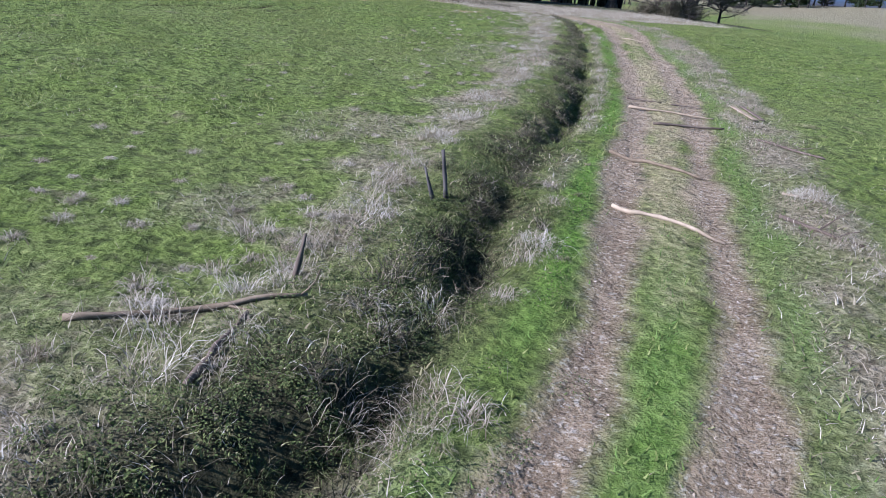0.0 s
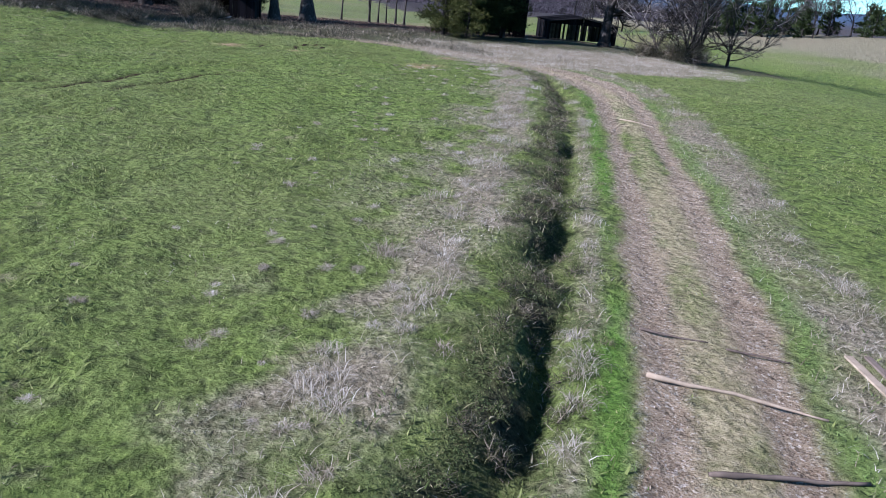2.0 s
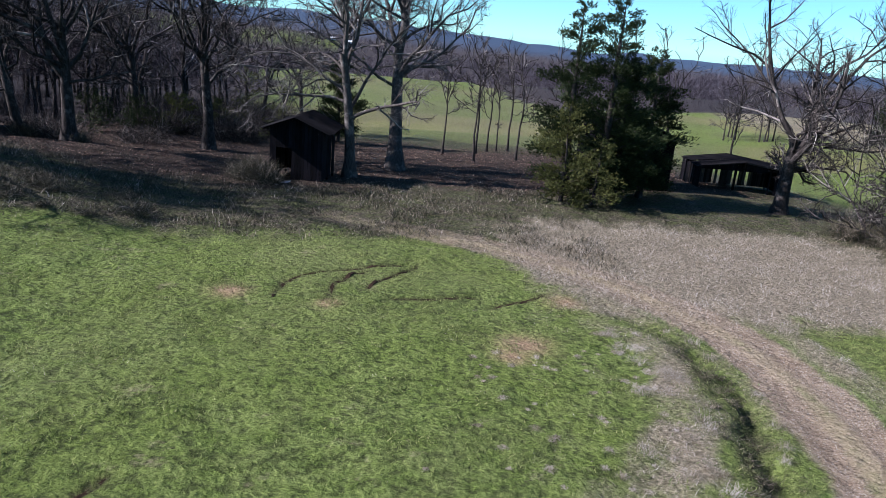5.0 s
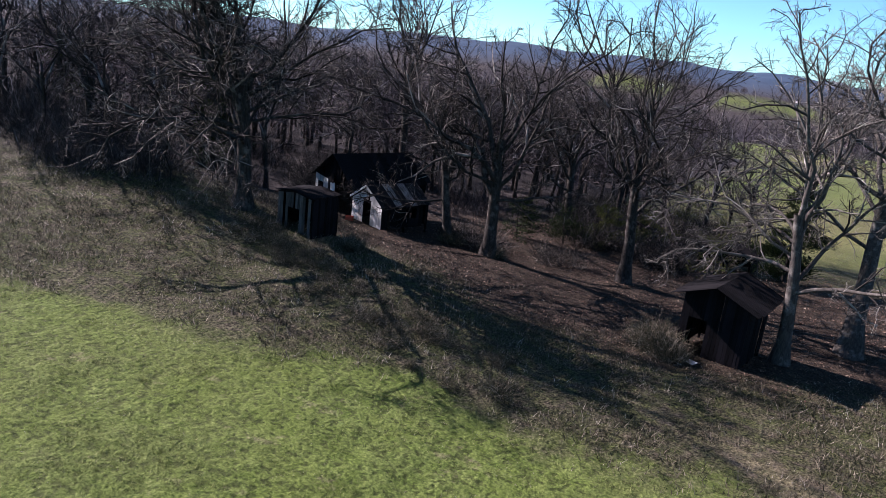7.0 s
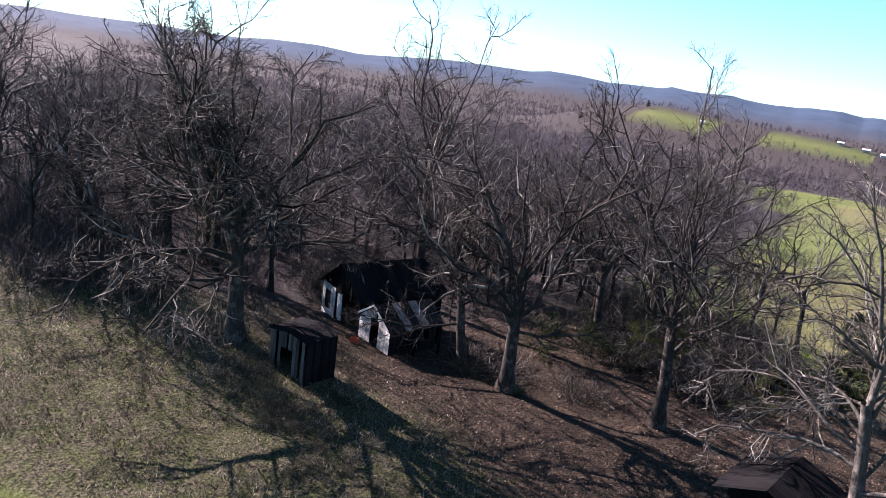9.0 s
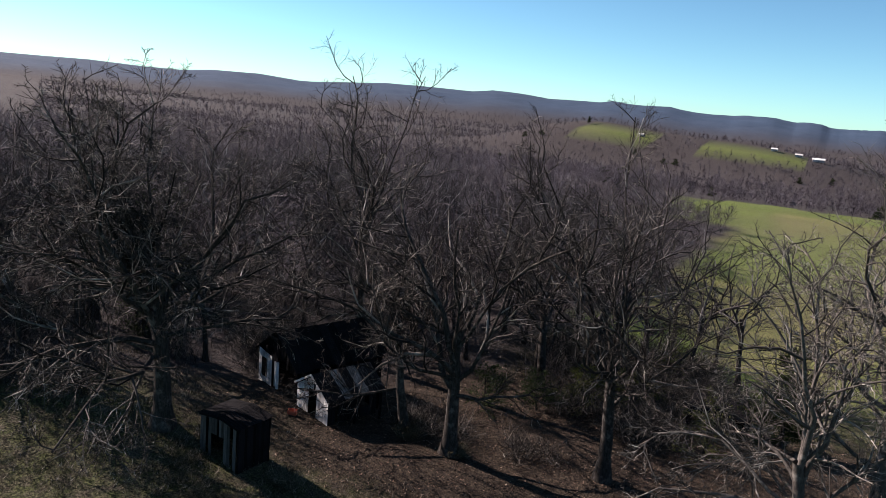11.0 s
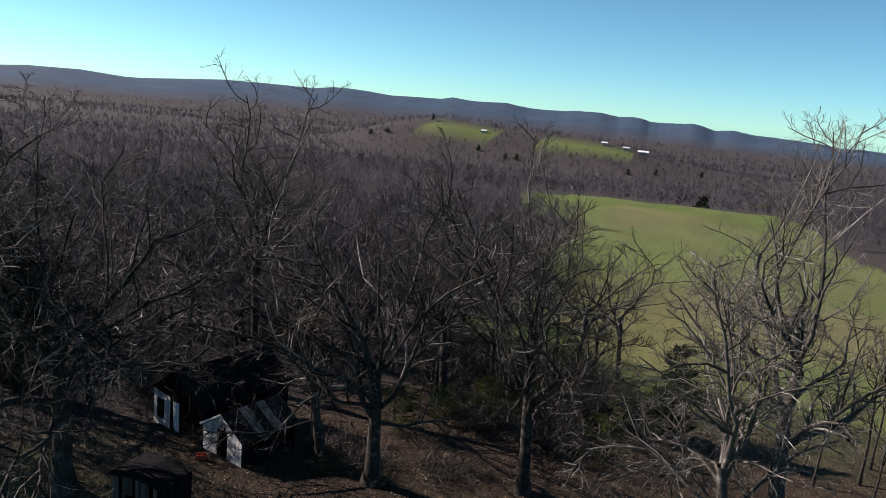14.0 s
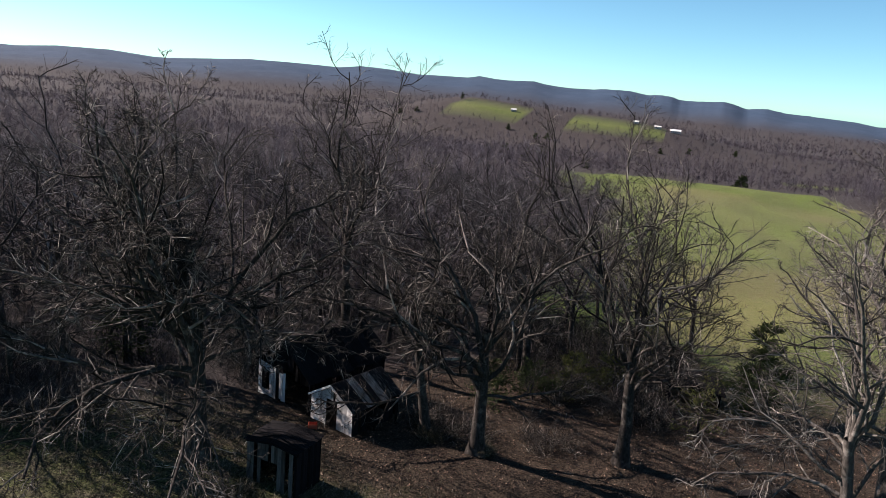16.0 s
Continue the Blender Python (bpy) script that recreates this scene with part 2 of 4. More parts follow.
def ground_material():
    m, nt, b = material("earth_and_grass", 0.95, 0.1)
    def attr(n):
        a = nt.nodes.new("ShaderNodeAttribute")
        a.attribute_name = n
        return a.outputs["Fac"]
    fine, mid, big = noise_node(nt, 9.0, 6, .7), noise_node(nt, 1.4, 5, .65), noise_node(nt, .16, 4, .6)
    tiny = noise_node(nt, 42.0, 4, .7)
    clump = noise_node(nt, 3.6, 3, .55)
    stones = noise_node(nt, 17.0, 3, .6)
    def broken(n, gain=1.0):
        """The zone's weight with its edge frayed by noise."""
        f = math_node(nt, "ADD", math_node(nt, "MULTIPLY", math_node(nt, "SUBTRACT", fine, .5), .9), math_node(nt, "MULTIPLY", math_node(nt, "SUBTRACT", mid, .5), .8))
        w = attr(n)
        body = math_node(nt, "MULTIPLY", math_node(nt, "MULTIPLY", w, math_node(nt, "SUBTRACT", 1.0, w)), 3.2)
        return math_node(nt, "ADD", w, math_node(nt, "MULTIPLY", f, body), clamp=True)
    green = mix(nt, ramp(nt, mid, [(.36, (0, 0, 0)), (.62, (1, 1, 1))]), ramp(nt, fine, [(.3, (.031, .049, .009)), (.5, (.079, .116, .022)), (.68, (.148, .205, .040))]),
                ramp(nt, fine, [(.3, (.051, .069, .016)), (.5, (.119, .156, .041)), (.68, (.203, .246, .070))]))
    green = mix(nt, ramp(nt, big, [(.42, (0, 0, 0)), (.62, (.55, .55, .55))]), green, ramp(nt, fine, [(.3, (.065, .090, .018)), (.6, (.125, .165, .034)), (.8, (.19, .20, .075))]))
    # dark gaps between tufts: their small shadows painted into the green
    green = mix(nt, ramp(nt, clump, [(.38, (.75, .75, .75)), (.49, (0, 0, 0))]), green, ramp(nt, fine, [(.3, (.016, .022, .006)), (.7, (.045, .058, .016))]))
    worn = ramp(nt, noise_node(nt, .045, 7, .72), [(.46, (0, 0, 0)), (.62, (.5, .5, .5))])
    green = mix(nt, worn, green, ramp(nt, fine, [(.3, (.062, .072, .022)), (.7, (.19, .205, .082))]))
    bare = math_node(nt, "MULTIPLY", ramp(nt, noise_node(nt, .55, 6, .75), [(.60, (0, 0, 0)), (.70, (1, 1, 1))]), .55)
    green = mix(nt, bare, green, ramp(nt, fine, [(.3, (.16, .12, .07)), (.7, (.34, .30, .20))]))
    dry = ramp(nt, fine, [(.28, (.05, .042, .025)), (.5, (.17, .145, .098)), (.72, (.36, .315, .235))])
    dirt = mix(nt, ramp(nt, tiny, [(.42, (0, 0, 0)), (.66, (1, 1, 1))]), ramp(nt, mid, [(.3, (.125, .086, .052)), (.7, (.205, .155, .100))]), ramp(nt, mid, [(.3, (.235, .186, .132)), (.7, (.335, .285, .222))]))
    dirt = mix(nt, ramp(nt, stones, [(.56, (0, 0, 0)), (.66, (.8, .8, .8))]), dirt, (.40, .365, .31))
    dirt = mix(nt, ramp(nt, stones, [(.30, (.7, .7, .7)), (.42, (0, 0, 0))]), dirt, (.055, .040, .030))
    # litter and meadow browns, lowered further to hold the trees' shade
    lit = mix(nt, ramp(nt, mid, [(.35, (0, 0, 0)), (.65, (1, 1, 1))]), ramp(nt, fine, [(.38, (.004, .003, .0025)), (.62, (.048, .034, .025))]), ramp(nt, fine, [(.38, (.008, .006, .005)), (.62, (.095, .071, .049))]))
    mead = mix(nt, ramp(nt, mid, [(.4, (0, 0, 0)), (.66, (1, 1, 1))]), ramp(nt, fine, [(.41, (.011, .014, .005)), (.6, (.090, .10, .038))]), ramp(nt, fine, [(.41, (.014, .012, .008)), (.6, (.135, .112, .080))]))
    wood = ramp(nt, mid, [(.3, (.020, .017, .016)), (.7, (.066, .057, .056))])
    # distance haze painted into the far ridge as a bluish colour
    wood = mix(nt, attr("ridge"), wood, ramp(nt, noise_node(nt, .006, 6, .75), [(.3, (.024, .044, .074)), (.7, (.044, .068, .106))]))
    green = mix(nt, math_node(nt, "MULTIPLY", broken("red"), .8), green, ramp(nt, fine, [(.3, (.20, .11, .07)), (.7, (.38, .27, .18))]))
    c = mix(nt, broken("meadow"), green, mead)
    c = mix(nt, broken("dry"), c, dry)
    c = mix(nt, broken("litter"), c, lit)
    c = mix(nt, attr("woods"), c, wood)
    c = mix(nt, broken("bank"), c, dry)
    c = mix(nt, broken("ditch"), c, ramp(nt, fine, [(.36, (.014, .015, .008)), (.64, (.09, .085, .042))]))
    c = mix(nt, broken("verge"), c, ramp(nt, fine, [(.3, (.05, .10, .012)), (.7, (.12, .21, .035))]))
    c = mix(nt, broken("dirt"), c, dirt)
    c = mix(nt, math_node(nt, "MULTIPLY", broken("middle"), .85), c, ramp(nt, fine, [(.28, (.12, .105, .05)), (.5, (.26, .215, .13)), (.72, (.42, .35, .24))]))
    # torn sod, its soil colour darkened for the shadow in the cracks
    c = mix(nt, attr("scar"), c, ramp(nt, fine, [(.3, (.012, .009, .006)), (.7, (.045, .032, .02))]))
    nt.links.new(c, b.inputs["Base Color"])
    bump(nt, b, math_node(nt, "ADD", math_node(nt, "ADD", math_node(nt, "ADD", fine, math_node(nt, "MULTIPLY", tiny, .4)), math_node(nt, "MULTIPLY", mid, 2.0)), math_node(nt, "MULTIPLY", clump, 2.4)), 1.0, .13)
    return m


def blade_material(name, stops, rough=.8, through_light=0.25, size=.9, share=.3, upright=0.0):
    """Plant material that varies from blade to blade and lets some light through."""
    m, nt, b = material(name, rough, .15)
    g = nt.nodes.new("ShaderNodeNewGeometry")
    patch = ramp(nt, noise_node(nt, size, 4, .6), [(.3, (0, 0, 0)), (.7, (1, 1, 1))])
    f = math_node(nt, "ADD", math_node(nt, "MULTIPLY", g.outputs["Random Per Island"], 1 - share), math_node(nt, "MULTIPLY", patch, share))
    c = ramp(nt, f, stops)
    nt.links.new(c, b.inputs["Base Color"])
    if upright:
        soft = nt.nodes.new("ShaderNodeMix")
        soft.data_type = "VECTOR"
        soft.inputs[0].default_value = upright
        nt.links.new(g.outputs["Normal"], soft.inputs[4])
        soft.inputs[5].default_value = (0, 0, 1)
        unit = nt.nodes.new("ShaderNodeVectorMath")
        unit.operation = "NORMALIZE"
        nt.links.new(soft.outputs[1], unit.inputs[0])
        nt.links.new(unit.outputs[0], b.inputs["Normal"])
    if through_light:
        tr = nt.nodes.new("ShaderNodeBsdfTranslucent")
        nt.links.new(c, tr.inputs[0])
        mx = node(nt, "ShaderNodeMixShader", Fac=through_light)
        nt.links.new(b.outputs[0], mx.inputs[1])
        nt.links.new(tr.outputs[0], mx.inputs[2])
        nt.links.new(mx.outputs[0], nt.nodes["Material Output"].inputs[0])
    return m


def bark_material(name, dark, light, patch=(.62, .60, .55)):
    m, nt, b = material(name, .95, .1)
    coords = nt.nodes.new("ShaderNodeTexCoord")
    mp = node(nt, "ShaderNodeMapping", Scale=(1, 1, .22))
    nt.links.new(coords.outputs["Object"], mp.inputs[0])
    ridges = noise_node(nt, 9, 6, .75, mp.outputs[0])
    spots = noise_node(nt, 1.6, 5, .7)
    info = nt.nodes.new("ShaderNodeObjectInfo")
    c = ramp(nt, ridges, [(.32, dark), (.68, light)])
    c = mix(nt, math_node(nt, "MULTIPLY", ramp(nt, spots, [(.52, (0, 0, 0)), (.66, (1, 1, 1))]), .55), c, patch)
    c = mix(nt, math_node(nt, "MULTIPLY", info.outputs["Random"], .35), c, dark)
    nt.links.new(c, b.inputs["Base Color"])
    bump(nt, b, ridges, .8, .04)
    return m


def wood_material(name, dark, light, along=(14, 14, 1.2), rough=.9, metal=0.0, stops=(.3, .72)):
    """Weathered boards; the grain follows the local z axis unless told otherwise."""
    m, nt, b = material(name, rough, .06)
    b.inputs["Metallic"].default_value = metal
    coords = nt.nodes.new("ShaderNodeTexCoord")
    mp = node(nt, "ShaderNodeMapping", Scale=along)
    nt.links.new(coords.outputs["Object"], mp.inputs[0])
    grain = noise_node(nt, 1.0, 6, .7, mp.outputs[0])
    stain = noise_node(nt, .9, 5, .65)
    info = nt.nodes.new("ShaderNodeObjectInfo")
    f = math_node(nt, "ADD", math_node(nt, "MULTIPLY", grain, .6), math_node(nt, "MULTIPLY", info.outputs["Random"], .4))
    c = ramp(nt, f, [(stops[0], dark), (stops[1], light)])
    c = mix(nt, math_node(nt, "MULTIPLY", ramp(nt, stain, [(.48, (0, 0, 0)), (.68, (1, 1, 1))]), .5), c, tuple(v * .35 for v in dark))
    nt.links.new(c, b.inputs["Base Color"])
    bump(nt, b, grain, .5, .01)
    return m


EARTH = ground_material()
GREEN_BLADE = blade_material("winter_grass", [(.1, (.048, .066, .017)), (.4, (.103, .130, .036)), (.7, (.172, .203, .064)), (.93, (.262, .275, .113))], upright=0.65)
LUSH_BLADE = blade_material("lush_grass", [(.1, (.042, .082, .014)), (.6, (.086, .151, .031)), (.95, (.151, .206, .062))], upright=0.6)
STRAW_BLADE = blade_material("dead_grass", [(.1, (.067, .054, .031)), (.38, (.194, .165, .114)), (.65, (.362, .325, .263)), (.92, (.510, .483, .435))], share=.45, upright=0.5)
WEED_BLADE = blade_material("dark_weeds", [(.1, (.032, .047, .014)), (.35, (.072, .097, .029)), (.6, (.137, .144, .061)), (.8, (.216, .187, .122)), (.95, (.374, .338, .259))], upright=0.45)
LEAF_MAT = blade_material("fallen_leaves", [(.1, (.026, .017, .013)), (.5, (.098, .060, .044)), (.8, (.195, .137, .101)), (.97, (.390, .319, .247))], through_light=.1, upright=0.5)
CEDAR_MAT = blade_material("cedar_needles", [(.1, (.006, .012, .004)), (.5, (.018, .029, .008)), (.8, (.036, .052, .015)), (.97, (.077, .087, .025))], through_light=.06)
PINE_MAT = blade_material("yellow_green_needles", [(.1, (.022, .030, .007)), (.5, (.060, .069, .018)), (.9, (.120, .124, .038))], through_light=.2)
# mostly near-black with few pale twigs: shade and sunlit edges put into colour
SHADED_TWIG = blade_material("twigs", [(.15, (.004, .0035, .003)), (.5, (.016, .0135, .012)), (.74, (.065, .057, .051)), (.95, (.36, .325, .29))], through_light=0)
# far twigs lightened and tinted purple-grey, distance haze put into the colour
FAR_TWIG_MAT = blade_material("hazy_far_twigs", [(.1, (.017, .014, .018)), (.5, (.053, .046, .054)), (.9, (.133, .118, .136))], through_light=.15, size=.04, share=.55)
BRAMBLE_MAT = blade_material("brambles", [(.1, (.011, .013, .006)), (.4, (.034, .034, .018)), (.7, (.083, .069, .046)), (.92, (.255, .221, .173))], through_light=.1, upright=0.3)
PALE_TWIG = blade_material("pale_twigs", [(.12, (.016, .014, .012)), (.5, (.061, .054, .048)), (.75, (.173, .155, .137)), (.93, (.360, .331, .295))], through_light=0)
# paler twig copy, the woods' sunlit look put into the colour
WOOD_TWIG = blade_material("woodland_twigs", [(.15, (.006, .005, .006)), (.5, (.025, .022, .023)), (.75, (.068, .061, .065)), (.92, (.214, .202, .209))], through_light=0)
LEAFY = blade_material("broad_weed_leaves", [(.1, (.026, .036, .012)), (.45, (.066, .088, .028)), (.72, (.115, .135, .048)), (.88, (.20, .175, .10)), (.98, (.34, .30, .22))], through_light=.2, upright=.4)
PEBBLE_MAT = blade_material("gravel", [(.1, (.137, .099, .069)), (.5, (.273, .224, .172)), (.85, (.438, .378, .323)), (.97, (.656, .593, .559))], through_light=0, upright=0.6)
RED_PLASTIC = wood_material("faded_red_plastic", (.36, .07, .04), (.55, .14, .08), (3, 3, 3), .5)
# grey bark lowered towards black for its backlit side
BARK = bark_material("shaded_grey_bark", (.008, .007, .006), (.055, .048, .043), (.17, .155, .14))
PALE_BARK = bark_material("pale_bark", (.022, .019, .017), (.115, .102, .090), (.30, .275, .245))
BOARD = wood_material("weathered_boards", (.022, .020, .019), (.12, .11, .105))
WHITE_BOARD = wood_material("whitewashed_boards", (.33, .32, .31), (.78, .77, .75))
# near-black boards and tin: shade on walls and roofs put into the colour
SHADED_BOARD = wood_material("shaded_boards", (.0025, .0025, .003), (.010, .009, .011))
ROOF_TIN = wood_material("shaded_tin_roof", (.003, .003, .0035), (.011, .010, .011), (3, 9, 3), .9, 0.0)
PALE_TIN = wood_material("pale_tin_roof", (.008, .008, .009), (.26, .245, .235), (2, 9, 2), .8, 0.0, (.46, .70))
STICK = wood_material("barkless_sticks", (.11, .085, .06), (.29, .235, .175), (5, 5, 5))
DARK_STICK = wood_material("dark_sticks", (.035, .027, .022), (.12, .095, .078), (5, 5, 5))
# torn soil, blackened so the cracks' shadow sits in the colour
SOIL = wood_material("shadow_dark_soil", (.006, .004, .003), (.035, .023, .014), (6, 6, 6), .95)


# ---- mesh helpers ----
def mesh_object(name, verts, faces, mat, parent=None, smooth=False):
    """An object from arrays of corners and faces of one size (or lists of faces)."""
    me = bpy.data.meshes.new(name)
    verts = np.asarray(verts, np.float32)
    if isinstance(faces, np.ndarray):
        n, k = faces.shape
        me.vertices.add(len(verts))
        me.vertices.foreach_set("co", verts.ravel())
        me.loops.add(n * k)
        me.loops.foreach_set("vertex_index", faces.astype(np.int32).ravel())
        me.polygons.add(n)
        me.polygons.foreach_set("loop_start", np.arange(0, n * k, k, dtype=np.int32))
        me.polygons.foreach_set("loop_total", np.full(n, k, np.int32))
        me.update(calc_edges=True)
    else:
        me.from_pydata(verts.tolist(), [], faces)
        me.update()
    if smooth:
        me.polygons.foreach_set("use_smooth", np.ones(len(me.polygons), bool))
    me.materials.append(mat)
    ob = new(name, me)
    if parent is not None:
        ob.parent = parent
    return ob


def part(name, bm, mat, parent, label=""):
    """Links a bmesh as one mesh object under a thing or a part."""
    me = bpy.data.meshes.new(name)
    bm.to_mesh(me)
    bm.free()
    me.materials.append(mat)
    ob = new(name, me)
    ob.parent = parent
    if label:
        ob["label"] = label
    return ob


def box(bm, lo, hi, m=None, bev=0.0):
    """A box between two corners, slightly bevelled."""
    lo, hi = Vector(lo), Vector(hi)
    geo = bmesh.ops.create_cube(bm, size=1.0)
    vs = geo["verts"]
    bmesh.ops.scale(bm, vec=hi - lo, verts=vs)
    bmesh.ops.translate(bm, vec=(hi + lo) / 2, verts=vs)
    if bev:
        es = list({e for v in vs for e in v.link_edges})
        vs = list({v for f in bmesh.ops.bevel(bm, geom=es, offset=bev, segments=1, affect="EDGES")["faces"] for v in f.verts} | {v for v in vs if v.is_valid})
    if m is not None:
        bmesh.ops.transform(bm, matrix=m, verts=vs)
    return vs


def prism(bm, pts, lo, hi, m=None):
    """A flat shape in the x-z plane, pushed along y from lo to hi."""
    a = [bm.verts.new((x, lo, z)) for x, z in pts]
    b = [bm.verts.new((x, hi, z)) for x, z in pts]
    n = len(pts)
    bm.faces.new(a)
    bm.faces.new(b[::-1])
    for i in range(n):
        bm.faces.new((a[i], b[i], b[(i + 1) % n], a[(i + 1) % n]))
    bmesh.ops.recalc_face_normals(bm, faces=bm.faces)
    if m is not None:
        bmesh.ops.transform(bm, matrix=m, verts=a + b)


# ---- the ground ----
def graded(lo, hi, fine, dense_lo, dense_hi, mid):
    """Coordinates: fine in the stretch the camera flies over, wider outside, growing to the horizon."""
    out = list(np.arange(dense_lo, dense_hi, fine))
    for sign, start, stop in ((1, dense_hi, hi), (-1, dense_lo, lo)):
        v, s, row = start, fine, []
        while (stop - v) * sign > 0:
            row.append(v)
            lim = mid if abs(v - start) < 60 else 400
            s = min(s * 1.06, lim)
            v += sign * s
        row.append(stop)
        out = out + row if sign > 0 else row[::-1] + out
    return np.unique(np.round(out, 4))


gx = graded(-4800, 4800, .22, -9, 24, .9)
gy = graded(-2500, 4800, .24, 6, 70, .9)
GX, GY = np.meshgrid(gx, gy)
px, py = GX.ravel(), GY.ravel()
nx, ny = len(gx), len(gy)
idx = np.arange(nx * ny).reshape(ny, nx)
quads = np.stack([idx[:-1, :-1], idx[:-1, 1:], idx[1:, 1:], idx[1:, :-1]], -1).reshape(-1, 4)
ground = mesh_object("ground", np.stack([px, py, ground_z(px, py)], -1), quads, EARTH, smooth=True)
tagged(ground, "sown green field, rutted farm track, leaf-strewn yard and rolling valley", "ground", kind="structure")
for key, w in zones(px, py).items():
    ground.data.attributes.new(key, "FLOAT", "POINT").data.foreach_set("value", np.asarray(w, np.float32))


# ---- bare trees ----
def tubes(pts, radii, sides):
    """Tapered tubes: pts (n, k, 3), radii (n, k). Gives corners and quads."""
    n, k, _ = pts.shape
    d = np.empty_like(pts)
    d[:, 1:-1], d[:, 0], d[:, -1] = pts[:, 2:] - pts[:, :-2], pts[:, 1] - pts[:, 0], pts[:, -1] - pts[:, -2]
    d /= np.linalg.norm(d, axis=2, keepdims=True) + 1e-9
    ref = np.where(np.abs(d[:, :1, 2:3]) > .8, np.array([1.0, .15, 0]), np.array([.1, .2, 1.0]))
    u = np.cross(d, np.broadcast_to(ref, d.shape))
    u /= np.linalg.norm(u, axis=2, keepdims=True) + 1e-9
    w = np.cross(d, u)
    a = 2 * np.pi * np.arange(sides) / sides
    ring = u[:, :, None] * np.cos(a)[None, None, :, None] + w[:, :, None] * np.sin(a)[None, None, :, None]
    v = (pts[:, :, None] + ring * radii[:, :, None, None]).reshape(-1, 3)
    i = np.arange(n)[:, None, None] * k * sides + np.arange(k - 1)[None, :, None] * sides
    s, s2 = np.arange(sides)[None, None, :], (np.arange(sides)[None, None, :] + 1) % sides
    return v, np.stack([i + s, i + s2, i + s2 + sides, i + s + sides], -1).reshape(-1, 4)


def joined(pieces):
    vs, fs, at = [], [], 0
    for v, f in pieces:
        vs.append(v)
        fs.append(f + at)
        at += len(v)
    return np.concatenate(vs), np.concatenate(fs)


def shoots(rng, pts, radii, count, first, angle, length, rise, droop, k, spread=1.0, thin=.55, flat=False):
    """Child branches of every given branch: where they start, how they lean away, and how they bend."""
    n, m, _ = pts.shape
    t = first + (1 - first) * ((np.arange(count)[None] + rng.rand(n, count)) / count)
    s = t * (m - 1)
    i = np.minimum(s.astype(int), m - 2)
    f = (s - i)[..., None]
    r = np.arange(n)[:, None]
    start = pts[r, i] * (1 - f) + pts[r, i + 1] * f
    rad = radii[r, i] * (1 - f[..., 0]) + radii[r, i + 1] * f[..., 0]
    d = pts[r, i + 1] - pts[r, i]
    d /= np.linalg.norm(d, axis=2, keepdims=True) + 1e-9
    side = rng.normal(size=d.shape)
    side -= (side * d).sum(-1, keepdims=True) * d
    side /= np.linalg.norm(side, axis=2, keepdims=True)
    ang = np.radians(angle * (.7 + .6 * rng.rand(n, count)))[..., None]
    way = d * np.cos(ang) + side * np.sin(ang) * spread
    whole = np.linalg.norm(np.diff(pts, axis=1), axis=2).sum(1)[:, None]
    ln = length * whole * (1.0 if flat else 1.15 - .75 * t) * (.7 + .6 * rng.rand(n, count))
    way, start, ln, rad = way.reshape(-1, 3), start.reshape(-1, 3), ln.ravel(), rad.ravel() * thin * (.7 + .4 * rng.rand(n * count))
    out = [start]
    for j in range(1, k):
        way = way + rng.normal(size=way.shape) * .27
        way[:, 2] += rise - droop * j / k
        way /= np.linalg.norm(way, axis=1, keepdims=True)
        out.append(out[-1] + way * (ln / (k - 1))[:, None])
    taper = np.linspace(1, .32, k)[None]
    return np.stack(out, 1), rad[:, None] * taper


def tree_parts(seed, height, radius, limbs=5, leaders=5, fork=.36, levels=3, lean=(0, 0), droop=0.0, spread=1.0, counts=(9, 7, 7), limb_len=.32, twig=.010, fine=3, aim=25, split=.62, heft=1.0):
    """A bare tree: the trunk, its leaders and limbs one by one, and all the finer crown together."""
    rng = np.random.RandomState(seed)
    k = 7
    z = np.linspace(0, 1, k)
    tall = fork * height
    wob = np.cumsum(rng.normal(size=(k, 2)) * .02 * tall, axis=0) * z[:, None]
    trunk = np.stack([lean[0] * z * tall + wob[:, 0], lean[1] * z * tall + wob[:, 1], z * (tall + .25) - .25], -1)[None]
    rad = (radius * (1 - (.35 + .9 * max(0, fork - .34)) * z) + radius * .7 * np.exp(-z * 14))[None]
    lead, lr = shoots(rng, trunk, rad, leaders, split, aim, .86 * (1 - fork) / fork, .10, 0, 8, spread, min(.8, 1.5 / leaders ** .5), flat=True)
    lr = lr * np.linspace(1, .22, 8)[None] / np.linspace(1, .32, 8)[None]
    low, wr = shoots(rng, trunk, rad, max(limbs, 1), .45, 66, limb_len / fork, .06, droop, 7, spread, .42, flat=True)
    rows = [(lead, lr)] + ([(low, wr)] if limbs else [])
    big = [tubes(p[i:i + 1], np.maximum(r[i:i + 1], .03), 6) for p, r in rows for i in range(len(p))]
    crown = []
    for lv in range(levels):
        nxt = []
        last = lv == levels - 1
        for p, r in rows:
            q, s = shoots(rng, p, r, counts[lv], .15 if lv else .2, (41, 44, 46)[lv], (.46, .50, .55)[lv], (.09, .05, .03)[lv], droop * .8, (5, 4, 3)[lv] if not last else fine, 1.0, (.74, .62, .55)[lv])
            s = np.maximum(s, (.036 * heft, .016 * heft, twig)[lv] * np.linspace(1, .5, s.shape[1])[None])
            crown.append(tubes(q, s, (4, 3, 3)[lv] if not last else 3))
            nxt.append((q, s))
        rows = nxt
    return tubes(trunk, rad, 10), big, joined(crown)


